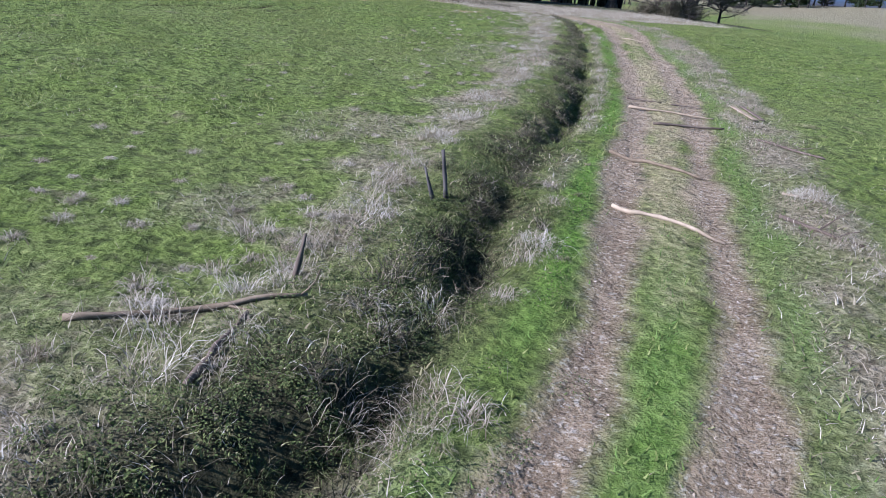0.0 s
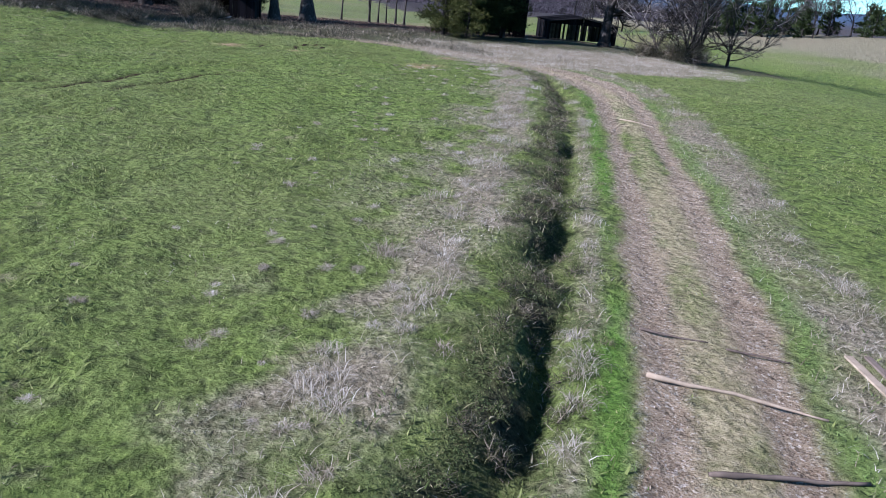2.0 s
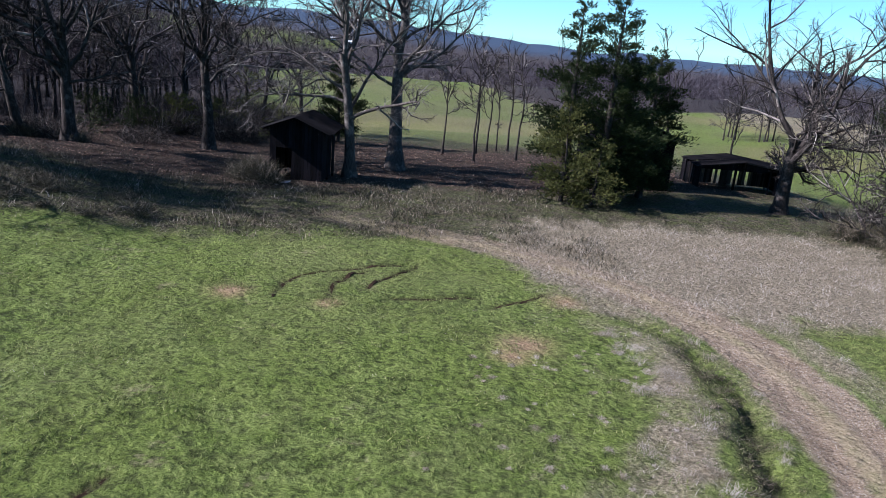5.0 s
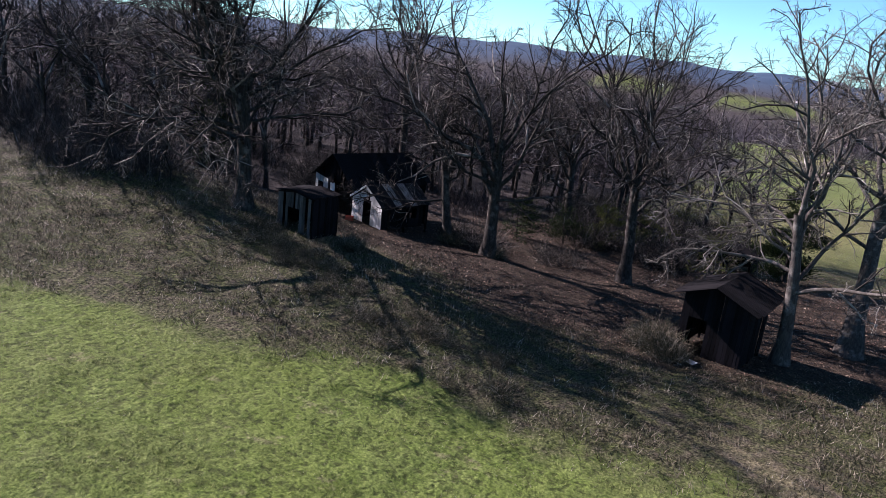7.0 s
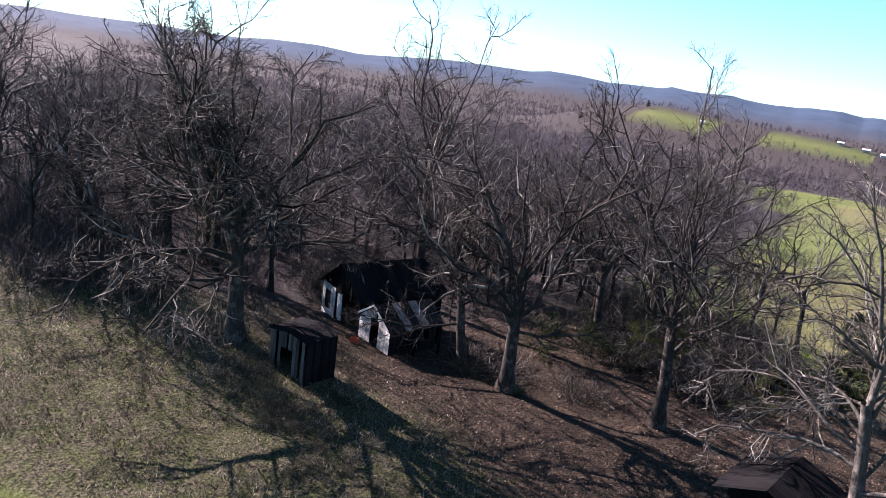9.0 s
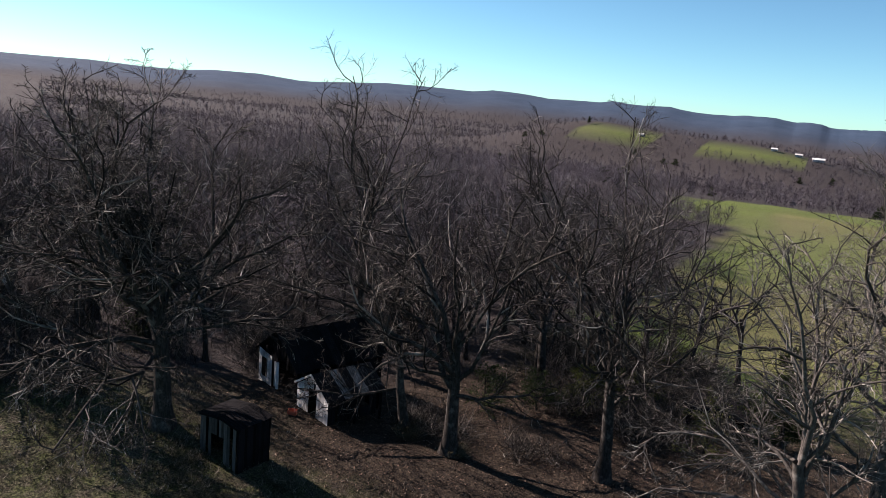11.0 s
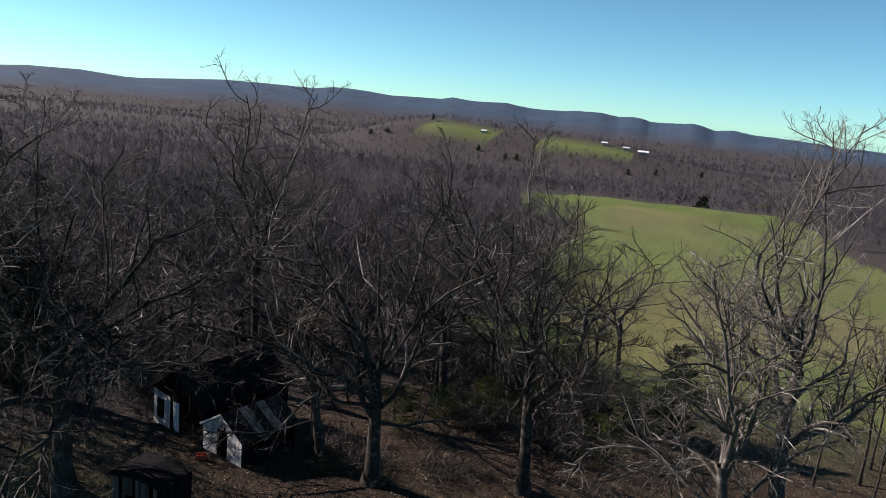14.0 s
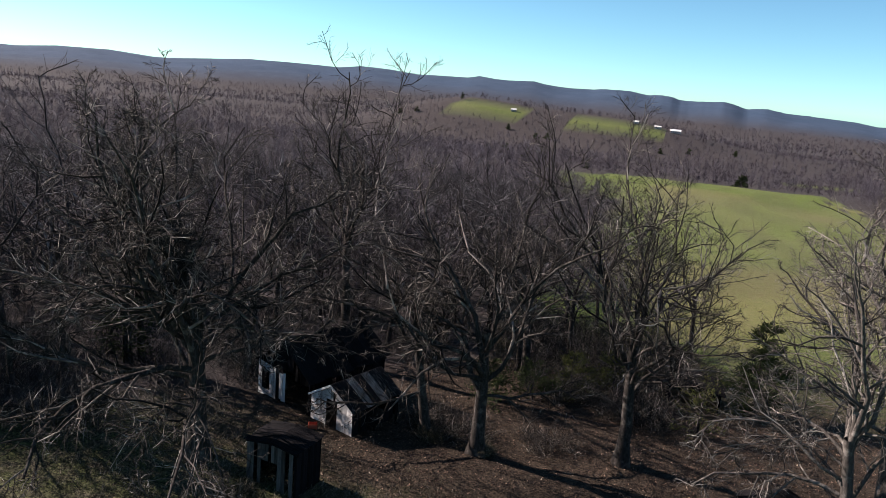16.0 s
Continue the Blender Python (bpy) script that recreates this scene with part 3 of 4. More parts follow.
def bare_tree(name, x, y, seed, height, radius, label, bark=None, twigs=None, **more):
    root = new(name)
    root.location = (x, y, on_ground(x, y))
    trunk, big, crown = tree_parts(seed, height, radius, **more)
    mesh_object("trunk", *trunk, bark or BARK, root, smooth=True)
    for limb in big:
        mesh_object("limb", *limb, bark or BARK, root, smooth=True)
    tagged(mesh_object("crown", *crown, twigs or SHADED_TWIG, root), kind="stuff")
    return tagged(root, label, "tree")


YARD = "trees in the old yard"
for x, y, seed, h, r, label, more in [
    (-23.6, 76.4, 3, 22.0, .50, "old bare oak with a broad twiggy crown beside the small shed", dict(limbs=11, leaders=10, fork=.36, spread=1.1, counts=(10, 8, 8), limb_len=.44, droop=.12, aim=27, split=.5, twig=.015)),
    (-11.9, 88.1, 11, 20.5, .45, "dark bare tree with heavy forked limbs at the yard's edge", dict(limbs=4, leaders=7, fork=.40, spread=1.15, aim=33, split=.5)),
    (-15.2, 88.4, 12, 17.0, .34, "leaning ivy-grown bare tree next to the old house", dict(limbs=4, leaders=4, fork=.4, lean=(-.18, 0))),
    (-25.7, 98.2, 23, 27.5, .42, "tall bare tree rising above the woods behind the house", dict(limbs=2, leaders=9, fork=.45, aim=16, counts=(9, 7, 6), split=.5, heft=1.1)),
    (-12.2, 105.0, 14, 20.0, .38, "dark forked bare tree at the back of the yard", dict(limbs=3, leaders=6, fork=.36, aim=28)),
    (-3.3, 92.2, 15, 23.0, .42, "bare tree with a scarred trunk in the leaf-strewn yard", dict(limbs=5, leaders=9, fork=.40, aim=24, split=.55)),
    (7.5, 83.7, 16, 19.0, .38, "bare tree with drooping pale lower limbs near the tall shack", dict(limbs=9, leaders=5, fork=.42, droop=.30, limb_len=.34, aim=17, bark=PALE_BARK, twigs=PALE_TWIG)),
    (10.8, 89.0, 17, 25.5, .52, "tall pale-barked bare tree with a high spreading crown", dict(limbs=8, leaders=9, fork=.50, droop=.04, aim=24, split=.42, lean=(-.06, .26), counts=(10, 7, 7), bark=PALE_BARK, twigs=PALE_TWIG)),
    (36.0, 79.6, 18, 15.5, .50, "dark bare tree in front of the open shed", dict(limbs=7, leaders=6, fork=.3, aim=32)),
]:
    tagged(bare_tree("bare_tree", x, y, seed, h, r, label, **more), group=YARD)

for i, (x, y, h, r) in enumerate([(18.1, 98, 11, .10), (19.5, 106, 12, .12), (21.3, 110, 11, .10), (22.5, 101, 10, .11), (24.1, 113, 12, .12), (22.7, 112, 9, .09),
                                  (16.0, 104, 10, .10), (27.5, 102, 13, .15), (38.5, 70.5, 9.5, .14), (40.2, 72.0, 11.0, .19), (37.0, 72.5, 9.0, .12), (42.0, 74.0, 12, .18), (43.5, 72.0, 10, .15), (33.5, 93, 12, .14), (39.5, 94, 11, .12), (30.0, 96, 11, .12)]):
    t = bare_tree("sapling", x, y, 40 + i, h * (1.15 if y > 90 else 1), r, "slender bare young tree at the yard's far edge" if y > 90 else "low many-stemmed bare tree beside the dry grass",
                  limbs=3, leaders=3 if y > 90 else 6, aim=11 if y > 90 else 25, fork=.55 if y > 90 else .12, counts=(6, 5, 4) if y > 90 else (8, 6, 6), levels=2 if y > 90 else 3, limb_len=.25 if y > 90 else .4, spread=.8 if y > 90 else 1.1, fine=2)
    tagged(t, group="young trees by the yard")

# ---- the woods: a few grown trees, repeated with turn and size ----
rngw = np.random.RandomState(21)
kinds = []
for v in range(6):
    trunk, big, crown = tree_parts(100 + v, 16.5, .23, limbs=3, leaders=4, fork=.38, levels=2, counts=(9, 8), spread=.8, limb_len=.22, twig=.013, fine=2)
    a = mesh_object("trunk", *trunk, BARK, smooth=True)
    b = mesh_object("crown", *joined(big + [crown]), WOOD_TWIG)
    b["kind"] = "stuff"
    kinds.append((a.data, b.data))
    for o in (a, b):
        bpy.data.objects.remove(o)


def in_woods(x, y):
    return zones(np.array([x]), np.array([y]))["woods"][0] > .6


spots = [(-9.5, 112.0), (-6.0, 116.5), (-2.5, 119.0), (-11.0, 119.5), (-5.0, 124.0), (-14.0, 113.0), (-1.0, 126.5), (-8.5, 128.0), (-13.0, 106.5), (1.5, 123.0)]
tries = 0
while len(spots) < 230 and tries < 9000:
    tries += 1
    y = 66 + 125 * rngw.rand() ** 1.3
    x = -24 - 75 * rngw.rand() ** 1.2 if rngw.rand() < .72 else -30 + 34 * rngw.rand()
    if not in_woods(x, y) or (x > -14 and y < 117) or (x > -31 and y < 98):
        continue
    if min([np.hypot(x - a, y - b) for a, b in spots] or [9]) < 2.3:
        continue
    spots.append((x, y))
for i, (x, y) in enumerate(spots):
    root = new("woodland_tree")
    s = .72 + .42 * rngw.rand()
    root.location = (x, y, on_ground(x, y) - .1)
    root.rotation_euler = (rngw.normal() * .04, rngw.normal() * .04, rngw.rand() * 6.28)
    root.scale = (s * 1.05, s * 1.05, s)
    for nm, me in zip(("trunk", "crown"), kinds[i % 6]):
        o = new(nm, me)
        o.parent = root
        if nm == "crown":
            o["kind"] = "stuff"
    tagged(root, "slim leafless tree among the winter woods", "tree", "woodland behind the yard")


# ---- masses of plants ----
def blades(name, x, y, mat, height, width, lean, label, segs=1, category="grass", seed=5, lift=0.0, curl=.0):
    """Upright strips on the ground, one island each: a triangle, or a bent strip of several pieces."""
    rng = np.random.RandomState(seed)
    n = len(x)
    z = ground_z(x, y) - .01 + lift
    a = rng.rand(n) * 2 * np.pi
    h = height[0] + (height[1] - height[0]) * rng.rand(n) ** 1.6
    w = width * (.6 + .8 * rng.rand(n))
    b = rng.rand(n) * 2 * np.pi
    ln = lean * (.3 + rng.rand(n))
    ux, uy = np.cos(a) * w / 2, np.sin(a) * w / 2
    lx, ly = np.cos(b) * ln * h, np.sin(b) * ln * h
    rows = []
    for s in range(segs):
        t = s / segs
        k = t ** (1 + curl)
        half = 1 - t * .7
        rows += [np.stack([x - ux * half + lx * k, y - uy * half + ly * k, z + h * (t - .35 * curl * t * t)], -1), np.stack([x + ux * half + lx * k, y + uy * half + ly * k, z + h * (t - .35 * curl * t * t)], -1)]
    rows.append(np.stack([x + lx, y + ly, z + h * (1 - .35 * curl)], -1))
    per = 2 * segs + 1
    v = np.stack(rows, 1).reshape(-1, 3)
    base = np.arange(n)[:, None] * per
    tri = []
    for s in range(segs - 1):
        tri += [[2 * s, 2 * s + 1, 2 * s + 3], [2 * s, 2 * s + 3, 2 * s + 2]]
    tri.append([2 * segs - 2, 2 * segs - 1, 2 * segs])
    f = (base[:, None] + np.array(tri)[None]).reshape(-1, 3)
    ob = mesh_object(name, v, f, mat)
    return tagged(ob, label, category, kind="stuff")


rngg = np.random.RandomState(31)


def scatter(n, x0, x1, y0, y1, weight, clump=0.0, power=1.0):
    """Random places in a rectangle, kept in proportion to weight(x, y); more of them near y0 where power is above 1."""
    x = x0 + (x1 - x0) * rngg.rand(n)
    y = y0 + (y1 - y0) * rngg.rand(n) ** power
    keep = rngg.rand(n) < weight(x, y)
    return x[keep], y[keep]


def open_field(x, y):
    z = zones(x, y)
    cover = np.maximum.reduce([z["dirt"], z["middle"] * 1.2, z["bank"], z["ditch"], z["meadow"], z["dry"], z["woods"]])
    return np.clip(1 - 1.15 * cover - 1.2 * z["scar"], 0, 1) * (.12 + .88 * step(.38, .62, .6 * wave(x, y, .42) + .4 * wave(x + 5, y, 1.3))) * ((x < 40) | (y > 20))


x, y = scatter(330000, -30, 34, 9, 68, open_field, power=1.35)
blades("field_grass", x, y, GREEN_BLADE, (.025, .09), .022, .9, "short sparse winter grass sown over the field", seed=61)
x, y = scatter(46000, -30, 34, 9, 68, lambda x, y: open_field(x, y) * step(.52, .72, wave(x + 9, y, 1.1) * .6 + wave(x, y + 4, 3.5) * .4), power=1.3)
blades("dead_stubble", x, y, STRAW_BLADE, (.03, .09), .012, 1.3, "pale dead stubble strewn through the green field", seed=62)
x, y = scatter(90000, -4, 22, 9, 56, lambda x, y: zones(x, y)["dirt"] * (.3 + .7 * wave(x, y, .7)), power=1.3)
blades("track_gravel", x, y, PEBBLE_MAT, (.008, .03), .035, 1.2, "pale gravel and grit scattered on the track's ruts", category="gravel", seed=71)
x, y = scatter(170000, -6, 30, 7, 62, lambda x, y: zones(x, y)["verge"] * .9 + .08 * zones(x, y)["middle"] * (1 - .9 * step(13, 20, y)), power=1.2)
blades("verge_grass", x, y, LUSH_BLADE, (.04, .12), .016, .9, "bright green grass along the track's edge", seed=63)


x, y = scatter(420000, -34, 30, 20, 68, lambda x, y: open_field(x, y) * step(.52, .62, .55 * wave(x + 2, y, .55) + .45 * wave(x, y + 6, 1.7)), power=.8)
blades("field_tufts", x, y, GREEN_BLADE, (.05, .13), .035, 1.1, "darker tufts of taller grass dotting the field", seed=72)
x, y = scatter(130000, -34, 24, 12, 68, lambda x, y: open_field(x, y) * step(.60, .70, .5 * wave(x + 12, y + 3, .9) + .5 * wave(x, y + 16, 4.5)), power=.9)
blades("bleached_patches", x, y, STRAW_BLADE, (.03, .09), .014, 1.5, "bleached patches of dead grass in the field", seed=73)


def bank_weight(x, y):
    z = zones(x, y)
    return np.clip(z["bank"] * (.35 + .65 * step(.42, .62, wave(x, y, .8))), 0, 1) * (1 - z["dirt"])


x, y = scatter(420000, -8, 30, 8, 62, bank_weight, power=1.2)
blades("dead_grass", x, y, STRAW_BLADE, (.04, .19), .010, 1.6, "long pale dead grass matted along the ditch bank", segs=2, seed=64, curl=.7)
x, y = scatter(220000, -8, 26, 8, 58, lambda x, y: np.clip(zones(x, y)["ditch"] * .9 + .6 * zones(x, y)["bank"] * step(.3, .55, wave(x + 7, y + 2, 1.2)), 0, 1) * (1 - zones(x, y)["dirt"]), power=1.2)
blades("ditch_weeds", x, y, WEED_BLADE, (.04, .13), .024, 1.2, "dark green and brown weeds choking the ditch", segs=2, seed=65, curl=.5)
x, y = scatter(120000, 12, 46, 54, 80, lambda x, y: zones(x, y)["dry"] * (.4 + .6 * wave(x, y, 1.4)))
blades("broom_grass", x, y, STRAW_BLADE, (.08, .28), .014, 1.3, "tall pale dry grass at the bend of the track", segs=1, seed=66)
x, y = scatter(120000, -46, 20, 56, 84, lambda x, y: zones(x, y)["meadow"] * (1 - .8 * zones(x, y)["litter"]) * step(.35, .6, wave(x, y, 1.8)) * (1 - zones(x, y)["dirt"]))
blades("meadow_weeds", x, y, BRAMBLE_MAT, (.08, .40), .035, .9, "rough dark meadow grass and weeds before the trees", seed=67)
x, y = scatter(45000, -46, 20, 56, 84, lambda x, y: zones(x, y)["meadow"] * (.5 + .5 * step(8, 16, -x)) * (1 - .8 * zones(x, y)["litter"]) * step(.4, .7, wave(x + 3, y + 8, 2.3)) * (1 - zones(x, y)["dirt"]))
blades("meadow_straw", x, y, STRAW_BLADE, (.08, .36), .022, .9, "pale dead stalks among the meadow weeds", seed=68)
x, y = scatter(90000, -30, 40, 70, 116, lambda x, y: zones(x, y)["litter"] * (.3 + .7 * wave(x, y, 1.5)))
blades("leaf_litter", x, y, LEAF_MAT, (.03, .09), .13, 1.8, "brown fallen leaves covering the yard", category="leaves", seed=69)


def tussocks(name, spots, per, mat, label, seed):
    """Mounds of long curled grass: strips that rise from a centre, arch over and trail outward."""
    rng = np.random.RandomState(seed)
    c = np.repeat(np.array(spots), per, axis=0)
    n = len(c)
    x0, y0 = c[:, 0] + rng.normal(size=n) * .32 * c[:, 2], c[:, 1] + rng.normal(size=n) * .32 * c[:, 2]
    a = np.arctan2(y0 - c[:, 1], x0 - c[:, 0]) + rng.normal(size=n) * 1.3
    ln, up = c[:, 2] * (.35 + .75 * rng.rand(n)), c[:, 2] * (.25 + .45 * rng.rand(n))
    w = .0034 * (.6 + .9 * rng.rand(n))
    twist = rng.normal(size=n) * .5
    z0 = ground_z(x0, y0)
    rows = []
    for t in (0, .3, .6, .85, 1.0):
        aa = a + twist * t
        p = np.stack([x0 + np.cos(aa) * ln * t, y0 + np.sin(aa) * ln * t, z0 - .01 + up * (2.6 * t - 2.45 * t * t)], -1)
        s = np.stack([-np.sin(aa), np.cos(aa), 0 * aa], -1) * (w * (1 - .8 * t))[:, None]
        rows += [p - s, p + s]
    v = np.stack(rows, 1).reshape(-1, 3)
    b = np.arange(n)[:, None] * 10
    f = np.concatenate([b + np.array([[2 * k, 2 * k + 1, 2 * k + 3, 2 * k + 2]]) for k in range(4)])
    return tagged(mesh_object(name, v, f, mat), label, "grass", kind="stuff")


rt = np.random.RandomState(88)
mounds = []
for i in range(20, 158):
    for o in (-3.5 - .7 * rt.rand(), -3.9 - 1.0 * rt.rand(), 2.0 + .9 * rt.rand(), -1.75):
        if rt.rand() < (.42 if o < -2.5 else .24):
            mounds.append((LINE[i][0] + LINE_DIR[i][1] * o + rt.normal() * .15, LINE[i][1] - LINE_DIR[i][0] * o + rt.normal() * .15, .18 + .28 * rt.rand() ** 1.5))
mounds += [(-2.6 + 3.4 * rt.rand(), 12.2 + 2.6 * rt.rand(), .2 + .25 * rt.rand()) for _ in range(10)]
for i in range(240):
    k = rt.randint(18, 150)
    o = -4.2 - 5.5 * rt.rand() ** 1.8
    mounds.append((LINE[k][0] + LINE_DIR[k][1] * o + rt.normal() * .2, LINE[k][1] - LINE_DIR[k][0] * o + rt.normal() * .2, .05 + .12 * rt.rand()))
weeds = []
for i in range(300):
    k, o = rt.randint(16, 150), -2.4 + .45 * rt.normal()
    weeds.append((LINE[k][0] + LINE_DIR[k][1] * o, LINE[k][1] - LINE_DIR[k][0] * o, .06 + .11 * rt.rand()))
tussocks("ditch_tussocks", weeds, 75, WEED_BLADE, "dark green tufts arching over the ditch", 87)
tussocks("straw_tussocks", mounds, 95, STRAW_BLADE, "curled mounds of bleached grass along the ditch and track", 89)


def leafy(name, spots, n, mat, label, seed, leaf=.03):
    """Low mounds of small broad leaves, each a folded diamond on an arching stalk that is not drawn."""
    rng = np.random.RandomState(seed)
    c = np.array(spots)
    i = rng.randint(len(c), size=n)
    r = c[i, 2]
    a, q = rng.rand(n) * 6.283, np.sqrt(rng.rand(n))
    x, y = c[i, 0] + r * q * np.cos(a), c[i, 1] + r * q * np.sin(a)
    z = ground_z(x, y) + r * .75 * np.sqrt(1 - q**2) * (.35 + .65 * rng.rand(n)) + .01
    d = np.stack([np.cos(a) + .7 * rng.normal(size=n), np.sin(a) + .7 * rng.normal(size=n), .5 * rng.normal(size=n)], -1)
    d /= np.linalg.norm(d, axis=1, keepdims=True)
    side = np.cross(d, (0, 0, 1.0)) + .35 * rng.normal(size=(n, 3))
    side /= np.linalg.norm(side, axis=1, keepdims=True) + 1e-9
    ln = leaf * (.5 + rng.rand(n))[:, None]
    p = np.stack([x, y, z], -1)
    v = np.stack([p, p + d * ln * .5 + side * ln * .33, p + d * ln + (0, 0, -.006), p + d * ln * .5 - side * ln * .33], 1).reshape(-1, 3)
    return tagged(mesh_object(name, v, np.arange(len(v)).reshape(-1, 4), mat), label, "weeds", kind="stuff")


leafs, rows = [], np.random.RandomState(90)
for i in range(760):
    k = int(14 + 136 * rows.rand() ** 1.9)
    o = (-3.05 + .5 * min(1, max(0, (k - 60) / 25)) if rows.rand() < .72 else -1.9) + (.40 if k < 62 else .2) * rows.normal()
    leafs.append((LINE[k][0] + LINE_DIR[k][1] * o, LINE[k][1] - LINE_DIR[k][0] * o, .10 + .17 * rows.rand()))
leafs += [(-3.6 + 4.6 * rows.rand(), 9.6 + 5.2 * rows.rand(), .10 + .16 * rows.rand()) for _ in range(50)]
leafy("ditch_leaves", leafs, 105000, LEAFY, "mounds of small dark green leaves along the ditch", 86, leaf=.022)


def brush(name, spots, n, size, mat, label, seed, width=.03, up=.9):
    """Tangles of bare stems round the given places: thin long triangles leaning every way."""
    rng = np.random.RandomState(seed)
    c = np.array(spots)
    i = rng.randint(len(c), size=n)
    sc = c[i, 2] * size
    x = c[i, 0] + rng.normal(size=n) * sc * .55
    y = c[i, 1] + rng.normal(size=n) * sc * .55
    z = ground_z(x, y) + rng.rand(n) ** 2 * sc * .8
    d = rng.normal(size=(n, 3)) * .8
    d[:, 2] = np.abs(d[:, 2]) * .6 + up
    d /= np.linalg.norm(d, axis=1, keepdims=True)
    ln = sc * (.4 + .8 * rng.rand(n))
    p = np.stack([x, y, z], -1)
    s = np.cross(d, rng.normal(size=(n, 3)))
    s /= np.linalg.norm(s, axis=1, keepdims=True) + 1e-9
    w = width * (.5 + rng.rand(n))[:, None]
    bend = p + d * (ln * .55)[:, None]
    d2 = d + rng.normal(size=(n, 3)) * .45
    tip = bend + d2 * (ln * .5)[:, None]
    v = np.stack([p - s * w / 2, p + s * w / 2, bend + s * w / 3, bend - s * w / 3, tip + s * w / 6, tip - s * w / 6], 1).reshape(-1, 3)
    b = np.arange(n)[:, None] * 6
    f = np.concatenate([b + np.array([[0, 1, 2, 3]]), b + np.array([[3, 2, 4, 5]])])
    return tagged(mesh_object(name, v, f, mat), label, "undergrowth", kind="stuff")


rb = np.random.RandomState(77)
thick = [(a + rb.normal() * 1.5, b + rb.normal() * 1.5, .9 + rb.rand()) for a, b in spots if b < 112]
thick += [(-30 - 16 * rb.rand(), 72 + 6 * rb.rand(), 1.3) for _ in range(16)]
thick2 = [(-13 + 3 * rb.normal(), 91 + rb.normal() * 1.2, .8) for _ in range(10)] + [(-27 + 3 * rb.normal(), 93 + 2 * rb.normal(), 1.5) for _ in range(14)] + [(-15 + 17 * rb.rand(), 108 + 16 * rb.rand(), 1.7) for _ in range(60)] + [(-10 + 9 * rb.rand(), 99 + 8 * rb.rand(), 1.2) for _ in range(18)]
# takes the near-black twig copy, for the shade at the yard's back
brush("yard_thicket", thick2, 42000, 1.3, SHADED_TWIG, "dark leafless brush round the back of the yard", 83, .02, .35)
brush("thicket", thick, 48000, 1.3, WOOD_TWIG, "leafless brush and brambles at the woods' edge", 78, .02)
brush("ditch_brambles", [(LINE[i][0] - LINE_DIR[i][1] * 2.6 + rb.normal() * .3, LINE[i][1] + LINE_DIR[i][0] * 2.6 + rb.normal() * .35, .35 + .3 * rb.rand()) for i in range(14, 150)], 15000, .32, BRAMBLE_MAT,
      "dark brambles along the ditch", 79, .009, .2)
brush("yard_brush", [(1.4, 80.3, 1.2), (1.8, 79.9, 1.1), (2.4, 79.5, .9), (2.9, 79.3, .6), (-15.5, 77.0, .8), (38, 71, 1.5), (40, 72, 1.4), (36.5, 73, 1.2), (-11.5, 88.3, .7), (-15, 88.4, .8)],
      16000, .8, BRAMBLE_MAT, "tangled weeds and vines round the old sheds", 80, .018, .35)


brush("meadow_brush", [(-22 + 20 * u + 1.2 * rb.normal(), 74.5 - 5.0 * u + 1.3 * rb.normal(), .4 + .5 * rb.rand()) for u in rb.rand(46)], 12000, .75, BRAMBLE_MAT,
      "dark weedy brush scattered over the rough meadow", 81, .016, .15)


def far_woods(name, n, where, size, twigs, label, seed, width, mat, low=.10):
    """Distant leafless woods: each tree a few dozen slim slivers fanning from its stem."""
    rng = np.random.RandomState(seed)
    x, y = where(rng, n)
    keep = zones(x, y)["woods"] > .5
    x, y = x[keep], y[keep]
    n = len(x)
    z = ground_z(x, y)
    h = size * (.6 + .6 * rng.rand(n))
    P = np.stack([x, y, z], -1)
    az, el = rng.rand(n, twigs) * 2 * np.pi, np.radians(-8 + 72 * rng.rand(n, twigs))
    t0 = low + (.85 - low) * rng.rand(n, twigs)
    ln = (.22 + .22 * rng.rand(n, twigs)) * (1.1 - .6 * t0) * h[:, None]
    d = np.stack([np.cos(az) * np.cos(el), np.sin(az) * np.cos(el), np.sin(el)], -1)
    st = P[:, None] + np.stack([0 * t0, 0 * t0, t0 * h[:, None] * .75], -1)
    sd = np.stack([-np.sin(az), np.cos(az), .4 * rng.normal(size=az.shape)], -1)
    w = width * (.5 + rng.rand(n, twigs))[..., None]
    tip = st + d * ln[..., None]
    mid = (st + tip) / 2 + rng.normal(size=st.shape) * (ln[..., None] * .08)
    v1 = np.stack([st, mid + sd * w, tip, mid - sd * w], 2).reshape(-1, 3)
    f1 = np.arange(len(v1)).reshape(-1, 4)
    wt = width * .35
    v2 = np.stack([P + (wt, 0, 0), P - (wt, 0, 0), P + np.stack([0 * h, 0 * h, h * .62], -1), P + np.stack([wt * .4 + 0 * h, wt + 0 * h, h * .4], -1)], 1).reshape(-1, 3)
    f2 = np.arange(len(v2)).reshape(-1, 4) + len(v1)
    return tagged(mesh_object(name, np.concatenate([v1, v2]), np.concatenate([f1, f2]), mat), label, "woods", kind="stuff")


def wedge(r0, r1, a0, a1, power):
    def where(rng, n):
        r = r0 + (r1 - r0) * rng.rand(n) ** power
        a = np.radians(a0 + (a1 - a0) * rng.rand(n))
        return 3 + r * np.sin(a), 48 + r * np.cos(a)
    return where


far_woods("near_valley_woods", 4600, wedge(66, 420, -58, 30, .9), 14, 80, "grey-brown leafless woods filling the valley", 91, .038, FAR_TWIG_MAT, .38)
far_woods("valley_woods", 9000, wedge(400, 1300, -56, 40, .85), 10, 26, "grey-brown leafless woods on the far slopes", 92, .17, FAR_TWIG_MAT)
